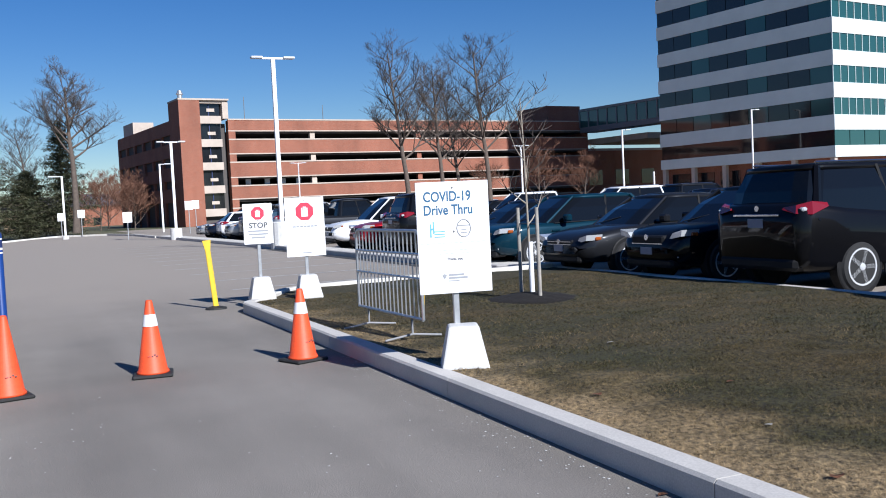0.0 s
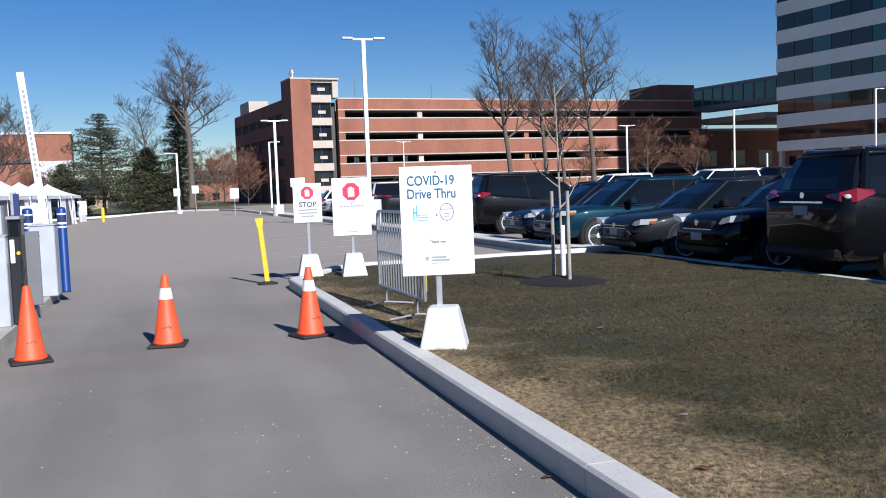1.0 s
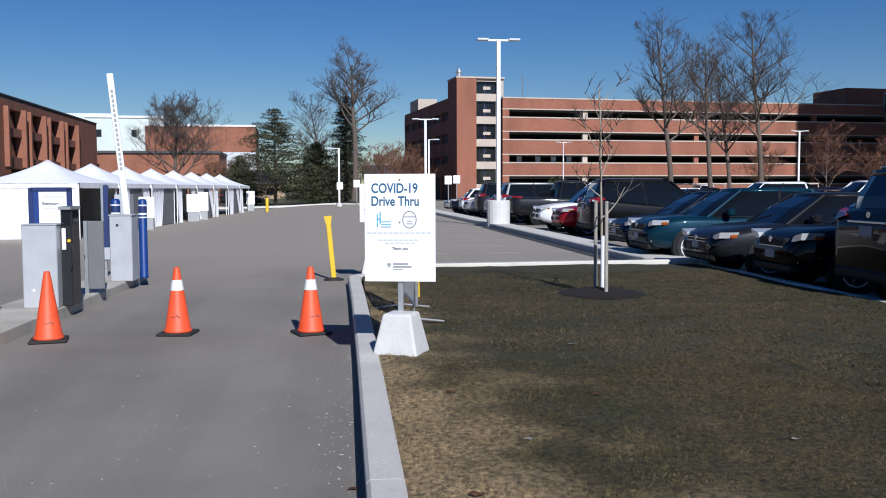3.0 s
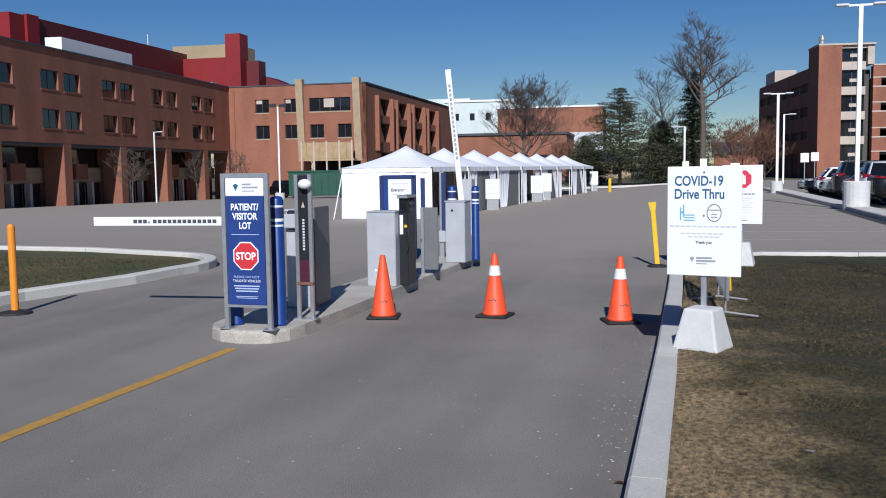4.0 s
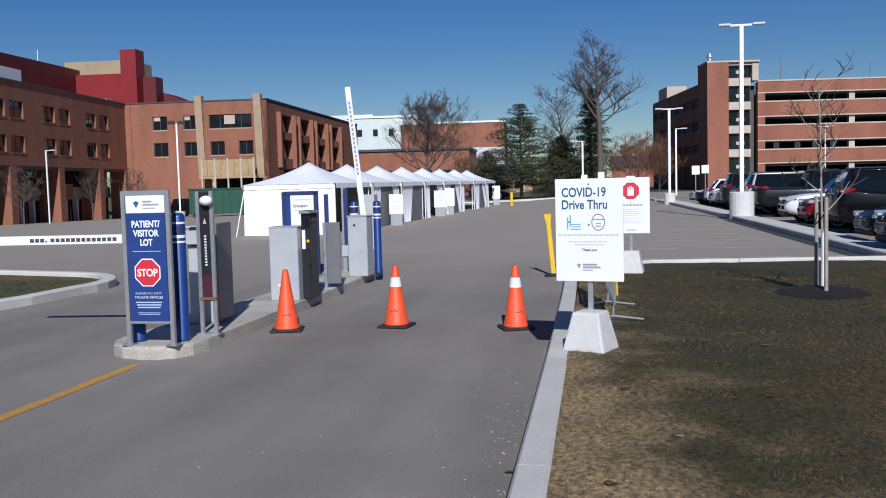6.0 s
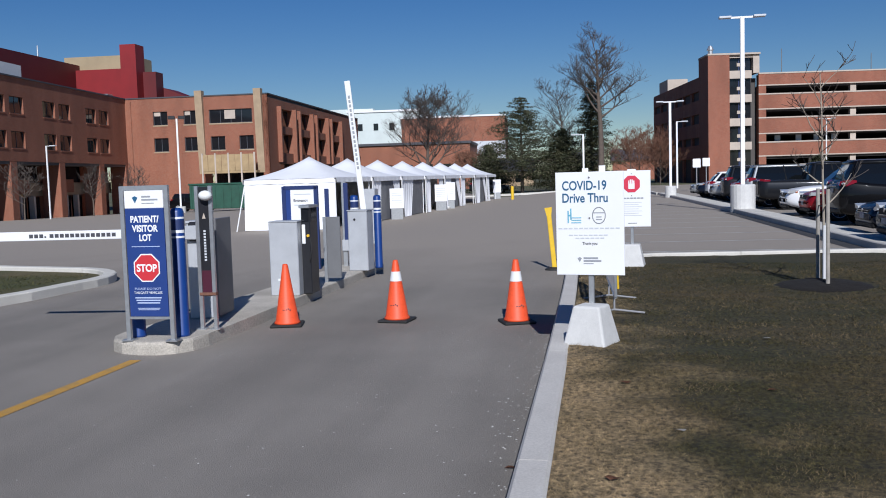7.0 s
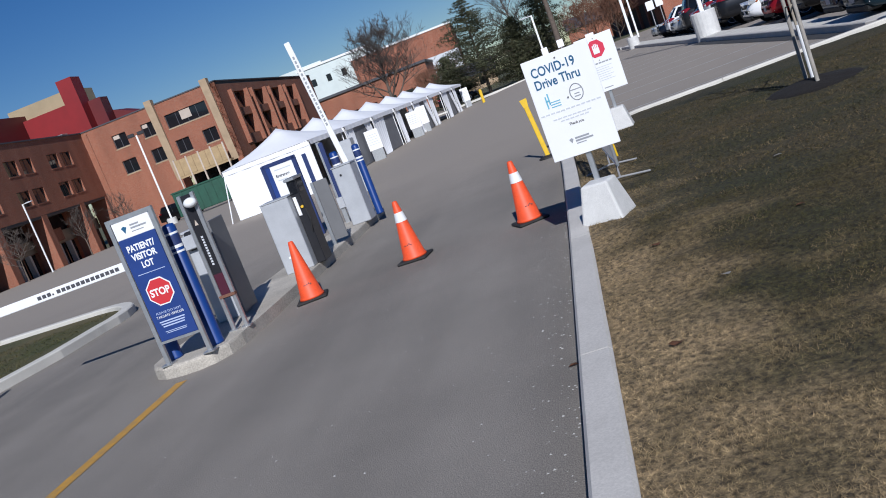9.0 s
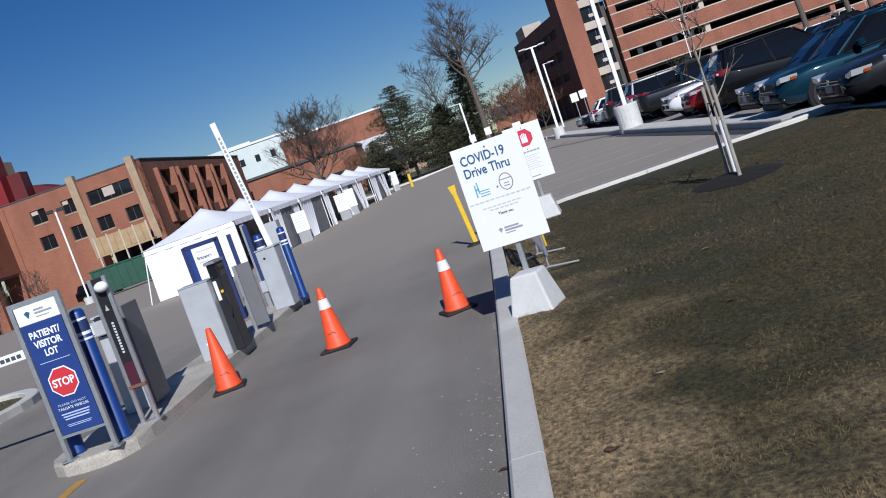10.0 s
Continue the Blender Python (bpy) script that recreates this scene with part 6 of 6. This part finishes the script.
# ---- trees ----
def tube(v, f, pts, seg):
    base = len(v)
    for i, (p, r) in enumerate(pts):
        a = pts[max(0, i - 1)][0]
        b = pts[min(len(pts) - 1, i + 1)][0]
        d = (b - a)
        d = d.normalized() if d.length > 1e-6 else Vector((0, 0, 1))
        u = d.cross(Vector((0.31, 0.87, 0.38))).normalized()
        w = d.cross(u)
        for k in range(seg):
            an = 2 * math.pi * k / seg
            v.append(tuple(p + (u * math.cos(an) + w * math.sin(an)) * r))
    for i in range(len(pts) - 1):
        for k in range(seg):
            f.append((base + i * seg + k, base + i * seg + (k + 1) % seg, base + (i + 1) * seg + (k + 1) % seg, base + (i + 1) * seg + k))


def bare_tree(m, h, label, seed, crown_from=0.3, spread=0.45, trunk_r=0.018, levels=4, density=1.0, trunk_mat=None, twig_mat=None, lean=0.03, group="", fine_r=0.004, limb_add=0.01, wobble=0.06):
    """A leafless tree: a tapered trunk, limbs and a crown of fine twigs."""
    R = random.Random(seed)
    t = thing("tree", m, label, "tree", group)
    tv, tf, wv, wf = [], [], [], []
    limbs = []

    def grow(p, d, length, r, level):
        n = 5
        pts = [(p.copy(), r)]
        q = p.copy()
        dd = d.copy()
        for i in range(n):
            dd = (dd + Vector((R.uniform(-1, 1), R.uniform(-1, 1), R.uniform(-0.35, 0.75))) * 0.17).normalized()
            q = q + dd * length / n
            pts.append((q.copy(), max(fine_r, r * (1 - 0.72 * (i + 1) / n))))
        if level <= 1:
            limbs.append(pts)
        else:
            tube(wv, wf, pts, 3)
        if level >= levels:
            return
        kids = int((5 if level < 2 else 4) * density + R.random())
        for k in range(kids):
            s_ = R.uniform(0.25, 0.98)
            i = min(n - 1, int(s_ * n))
            a = pts[i][0].lerp(pts[i + 1][0], s_ * n - i)
            side = Vector((R.uniform(-1, 1), R.uniform(-1, 1), R.uniform(-0.25, 0.6))).normalized()
            nd = (dd * 0.55 + side * 0.8 + Vector((0, 0, 0.15))).normalized()
            grow(a, nd, length * R.uniform(0.42, 0.66), pts[i][1] * 0.62 + 0.003, level + 1)
    tr = h * trunk_r
    axis = Vector((R.uniform(-lean, lean), R.uniform(-lean, lean), 1)).normalized()
    trunk_pts = []
    q = Vector((0, 0, -0.1))
    for i in range(11):
        s_ = i / 10
        trunk_pts.append((q.copy(), tr * (1.25 if i == 0 else 1) * (1 - 0.85 * s_ ** 1.2) + limb_add))
        axis = (axis + Vector((R.uniform(-1, 1), R.uniform(-1, 1), 0)) * wobble + Vector((0, 0, 0.03))).normalized()
        q = q + axis * h * 0.092
    tube(tv, tf, trunk_pts, 9)
    nl = int(15 * density)
    for i in range(nl):
        s_ = crown_from + (0.97 - crown_from) * (i + R.random()) / nl
        k = min(9, int(s_ * 10))
        p = trunk_pts[k][0].lerp(trunk_pts[k + 1][0], s_ * 10 - k)
        an = i * 2.4 + R.uniform(-0.6, 0.6)
        up = R.uniform(0.5, 1.1)
        d = Vector((math.cos(an), math.sin(an), up)).normalized()
        grow(p, d, h * spread * (1.15 - s_ * 0.75) * R.uniform(0.65, 1.1), trunk_pts[k][1] * 0.5 + limb_add, 1)
    raw("trunk", tv, tf, trunk_mat or M_BARK, t, True)
    for pts in limbs:
        lv_, lf_ = [], []
        tube(lv_, lf_, pts, 5)
        raw("limb", lv_, lf_, trunk_mat or M_BARK, t, True)
    tagged(raw("twig_crown", wv, wf, twig_mat or M_TWIG, t), kind="stuff")
    return t


def conifer(m, h, radius, label, seed, skirt=0.12, tier=1.0, flat=0.09, rise=0.10):
    """A conifer: trunk and drooping boughs with many small needle clumps."""
    R = random.Random(seed)
    t = thing("conifer", m, label, "tree")
    tv, tf, bv, bf, nv, nf = [], [], [], [], [], []
    tube(tv, tf, [(Vector((0, 0, -0.2)), h * 0.02), (Vector((0, 0, h * 0.5)), h * 0.012), (Vector((0, 0, h * 0.97)), 0.02)], 7)
    z = h * skirt
    while z < h * 0.98:
        f_ = 1 - (z / h)
        n = 6 if f_ > 0.15 else 4
        a0 = R.uniform(0, 6.28)
        for k in range(n):
            an = a0 + 2 * math.pi * k / n + R.uniform(-0.4, 0.4)
            ln = radius * (f_ ** 0.75) * R.uniform(0.55, 1.15) + 0.12
            droop = R.uniform(-0.1, 0.25)
            pts = []
            for i in range(5):
                s_ = i / 4
                pts.append((Vector((math.cos(an) * ln * s_, math.sin(an) * ln * s_, z + ln * (rise * s_ - droop * s_ * s_))), 0.035 * (1 - 0.8 * s_)))
            tube(bv, bf, pts, 3)
            cl = int(5 + ln * 7)
            for c in range(cl):
                s_ = (c + R.random()) / cl * 0.9 + 0.12
                i = min(3, int(s_ * 4))
                p = pts[i][0].lerp(pts[i + 1][0], min(1.0, s_ * 4 - i))
                for _ in range(5):
                    o = Vector((R.gauss(0, 0.16), R.gauss(0, 0.16), R.gauss(-0.03, flat))) * (0.6 + ln * 0.35)
                    q = p + o
                    a = Vector((R.uniform(-1, 1), R.uniform(-1, 1), R.uniform(-0.6, 0.3))).normalized() * R.uniform(0.14, 0.34)
                    b = Vector((R.uniform(-1, 1), R.uniform(-1, 1), R.uniform(-0.5, 0.5))).normalized() * R.uniform(0.04, 0.09)
                    k0 = len(nv)
                    nv.extend([tuple(q - b), tuple(q + b), tuple(q + a)])
                    nf.append((k0, k0 + 1, k0 + 2))
        z += h * R.uniform(0.018, 0.032) * tier
    raw("trunk", tv, tf, M_BARK, t)
    tagged(raw("bough_mass", bv, bf, M_BARK, t), kind="stuff")
    tagged(raw("needle_mass", nv, nf, M_NEEDLE, t), kind="stuff")
    return t


bare_tree(pose(0.9, 97, 0.3, 0, 0, 40), 15.4, "tall bare tree with a broad twiggy crown", 11, 0.50, 0.36, 0.022, 4, 1.25, lean=0.01, fine_r=0.009)
bare_tree(pose(-3.2, 112, 0, 0, 0, 0), 12.5, "slim bare tree behind the conifers", 12, 0.3, 0.42, 0.014, 4, 1.0, lean=0.01, fine_r=0.012)
conifer(pose(-7.9, 105, -0.2), 11.0, 7.6, "dark green pine with uneven layered boughs", 21, 0.14, 1.45, 0.06, 0.14)
conifer(pose(0.0, 103, -0.1), 12.2, 3.6, "dense dark conifer behind the bare tree", 22, 0.06)
conifer(pose(-3.4, 106, -0.1), 7.0, 5.2, "lower dark conifer between the trees", 23, 0.05)
conifer(pose(-12.5, 112, -0.2), 5.8, 3.6, "small conifer beside the pine", 24, 0.05)
for i, (x, y, h) in enumerate(((29.0, 80, 16.8), (33.5, 82, 15.4), (36.2, 84, 13.5), (37.8, 81, 17.4))):
    bare_tree(pose(x, y, 0, 0, 0, 70 * i), h, "tall bare tree before the parking garage", 31 + i, 0.36, 0.36, 0.015, 4, 1.2, lean=0.012, group="trees before the garage", fine_r=0.007)
bare_tree(pose(-20, 112, ground_z(-20, 112), 0, 0, 10), 11.5, "broad bare tree behind the tents", 41, 0.22, 0.62, 0.024, 4, 1.25, lean=0.01, fine_r=0.016)
for i, (x, y, h) in enumerate(((58, 106, 8.5), (66, 108, 7.5), (53, 112, 6.5))):
    bare_tree(pose(x, y, 0, 0, 0, 50 * i), h, "small reddish bare tree in shade", 51 + i, 0.12, 0.5, 0.012, 4, 1.1, twig_mat=M_REDTWIG, group="reddish trees", fine_r=0.012)
for i, (x, y, h) in enumerate(((8.5, 120, 5.5), (5.0, 128, 6.0), (6.8, 140, 7.0), (10.5, 135, 6.5), (-14, 122, 4.5), (-18, 130, 5))):
    bare_tree(pose(x, y, 0, 0, 0, 33 * i), h, "reddish-brown leafless shrub tree", 61 + i, 0.08, 0.7, 0.012, 4, 1.1, twig_mat=M_REDTWIG, group="leafless shrubs", fine_r=0.014)
for i, (x, y, h) in enumerate(((-53.5, 92, 5.2), (-53, 101, 5.0), (-54, 80.5, 5.0))):
    bare_tree(pose(x, y, ground_z(x, y), 0, 0, 90 * i), h, "small bare tree before the hospital wing", 71 + i, 0.3, 0.62, 0.014, 4, 0.8, group="hospital trees", fine_r=0.010)
conifer(pose(19.5, 84, 0), 2.6, 1.6, "dark low evergreen beside the cars", 25, 0.02)

# young staked tree in a mulch ring
mu = bmesh.new()
rings = []
for i in range(9):
    r = 0.64 * i / 8
    rings.append([mu.verts.new((r * math.cos(2 * math.pi * k / 28) * (1 + 0.06 * math.sin(3 * k)), r * math.sin(2 * math.pi * k / 28) * 1.05, 0.10 * (1 - (i / 8) ** 1.5) + 0.018 * noise.noise((r * 9, k * 1.7, 2)) - (0.03 if i == 8 else 0))) for k in range(28)])
for a, b in zip(rings, rings[1:]):
    for k in range(28):
        mu.faces.new((a[k], b[k], b[(k + 1) % 28], a[(k + 1) % 28]))
bmesh.ops.remove_doubles(mu, verts=mu.verts[:], dist=1e-4)
mo = obj("mulch_bed", mu, M_MULCH, True)
mo.matrix_world = pose(3.28, 12.05, 0.125)
tagged(mo, "dark mulch mound round the young tree", "mulch")
yt = bare_tree(pose(3.28, 12.05, 0.15, 0, 0, 0), 3.0, "young bare tree with a white trunk guard", 83, 0.38, 0.30, 0.006, 3, 0.65, trunk_mat=material("young_bark", (0.34, 0.29, 0.23), 0.85, vary=0.2, scale=20), twig_mat=M_TWIG, lean=0.004, limb_add=0.003, wobble=0.015, fine_r=0.0035)
part("trunk_guard", lathe([(0.034, 0.02), (0.034, 0.75)], 12), M_WHITE, yt, "white plastic trunk guard")
for dx, dy in ((-0.03, 0.25), (-0.03, -0.26)):
    st = thing("tree_stake", pose(3.28 + dx, 12.05 + dy, 0.14, 0, dx * 6, 0), "weathered round wooden tree stake", "stake", "tree stakes")
    part("stake", rod((0, 0, 0), (0, 0, 1.22), 0.026, 0.024, 10), M_PALEBARK, st)
    part("tie", rod((0, 0, 1.0), (-dx * 0.9, -dy * 0.9, 1.0), 0.008, seg=5), M_BLACK, st)

# unseen second tree, added to cast the thin shadow across the lawn
copy_thing(yt, pose(4.5, 2.75, 0.13, 0, 0, 120))

# leaves and litter on the lawn and by the kerb
for i, (x, y, s_) in enumerate(((-0.06, 4.9, 0.035), (0.5, 4.35, 0.045), (0.9, 5.2, 0.03), (1.6, 6.3, 0.035), (2.4, 5.1, 0.03), (0.62, 6.5, 0.045), (1.9, 8.2, 0.04))):
    b = bmesh.new()
    z0 = 0.004 if x < 0 else lawn_z(x, y) + 0.012
    vs = [b.verts.new((x + math.cos(a) * s_ * k, y + math.sin(a) * s_ * k * 0.7, z0 + 0.3 * s_ * abs(math.sin(a * 2 + i)))) for a, k in ((0, 1), (1.0, .7), (2.1, .9), (3.1, 1), (4.2, .7), (5.3, .85))]
    b.faces.new(vs)
    bmesh.ops.solidify(b, geom=b.faces[:], thickness=0.002)
    tagged(obj("fallen_leaf", b, M_LEAF if x < 0 or i % 2 else M_CHIP), "dry crumpled leaf lying on the ground", "leaf", "fallen leaves")

# far tree line to close the view
R_ = random.Random(5)
fv, ff = [], []
for i in range(260):
    a = R_.uniform(0, 2 * math.pi)
    d = R_.uniform(260, 420)
    x, y = d * math.sin(a), d * math.cos(a)
    h = R_.uniform(5, 10)
    for k in range(40):
        q = Vector((x + R_.gauss(0, 4), y + R_.gauss(0, 4), R_.uniform(0, h) - 2))
        tip = q + Vector((R_.uniform(-1.5, 1.5), R_.uniform(-1.5, 1.5), R_.uniform(0.8, 2.5)))
        s_ = Vector((R_.uniform(-1, 1), R_.uniform(-1, 1), 0)) * 0.5
        k0 = len(fv)
        fv.extend([tuple(q - s_), tuple(q + s_), tuple(tip)])
        ff.append((k0, k0 + 1, k0 + 2))
tagged(raw("far_woods", fv, ff, M_REDTWIG), "brown leafless woods on the horizon", "woods", kind="stuff")
# rails and signs before the garage
rl = thing("guard_rail", pose(17, 90, 0, 0, 0, 7.8), "long white pipe guard rail before the garage", "railing")
for z in (1.0, 1.9):
    part("rail", rod((4, 0, z), (34, 0, z), 0.09, seg=6), M_PALETRIM, rl)
for i in range(9):
    part("post", rod((4 + i * 3.75, 0, 0), (4 + i * 3.75, 0, 1.95), 0.06, seg=6), M_PALETRIM, rl)
for x, y, z in ((2.9, 66, 1.5), (8.3, 75, 2.2), (9.6, 80, 2.3), (1.0, 88, 2.0), (-0.6, 90, 1.8)):
    rs = thing("road_sign", pose(x, y, 0, 0, 0, 0), "small white road sign on a slim post", "sign", "road signs")
    part("post", rod((0, 0, 0), (0, 0, z + 0.3), 0.035, seg=6), M_GALV, rs)
    part("plate", box(-0.3, 0.3, -0.05, -0.02, z - 0.35, z + 0.35, 0.02), M_SIGN, rs)
for x, y in ((-6.2, 73.4),):
    yb = thing("yellow_bollard", pose(x, y, ground_z(x, y)), "short yellow bollard at the lot's edge", "bollard", "yellow bollards")
    part("post", lathe([(0.12, 0), (0.12, 1.0), (0.06, 1.08)], 12), M_YELLOW, yb)
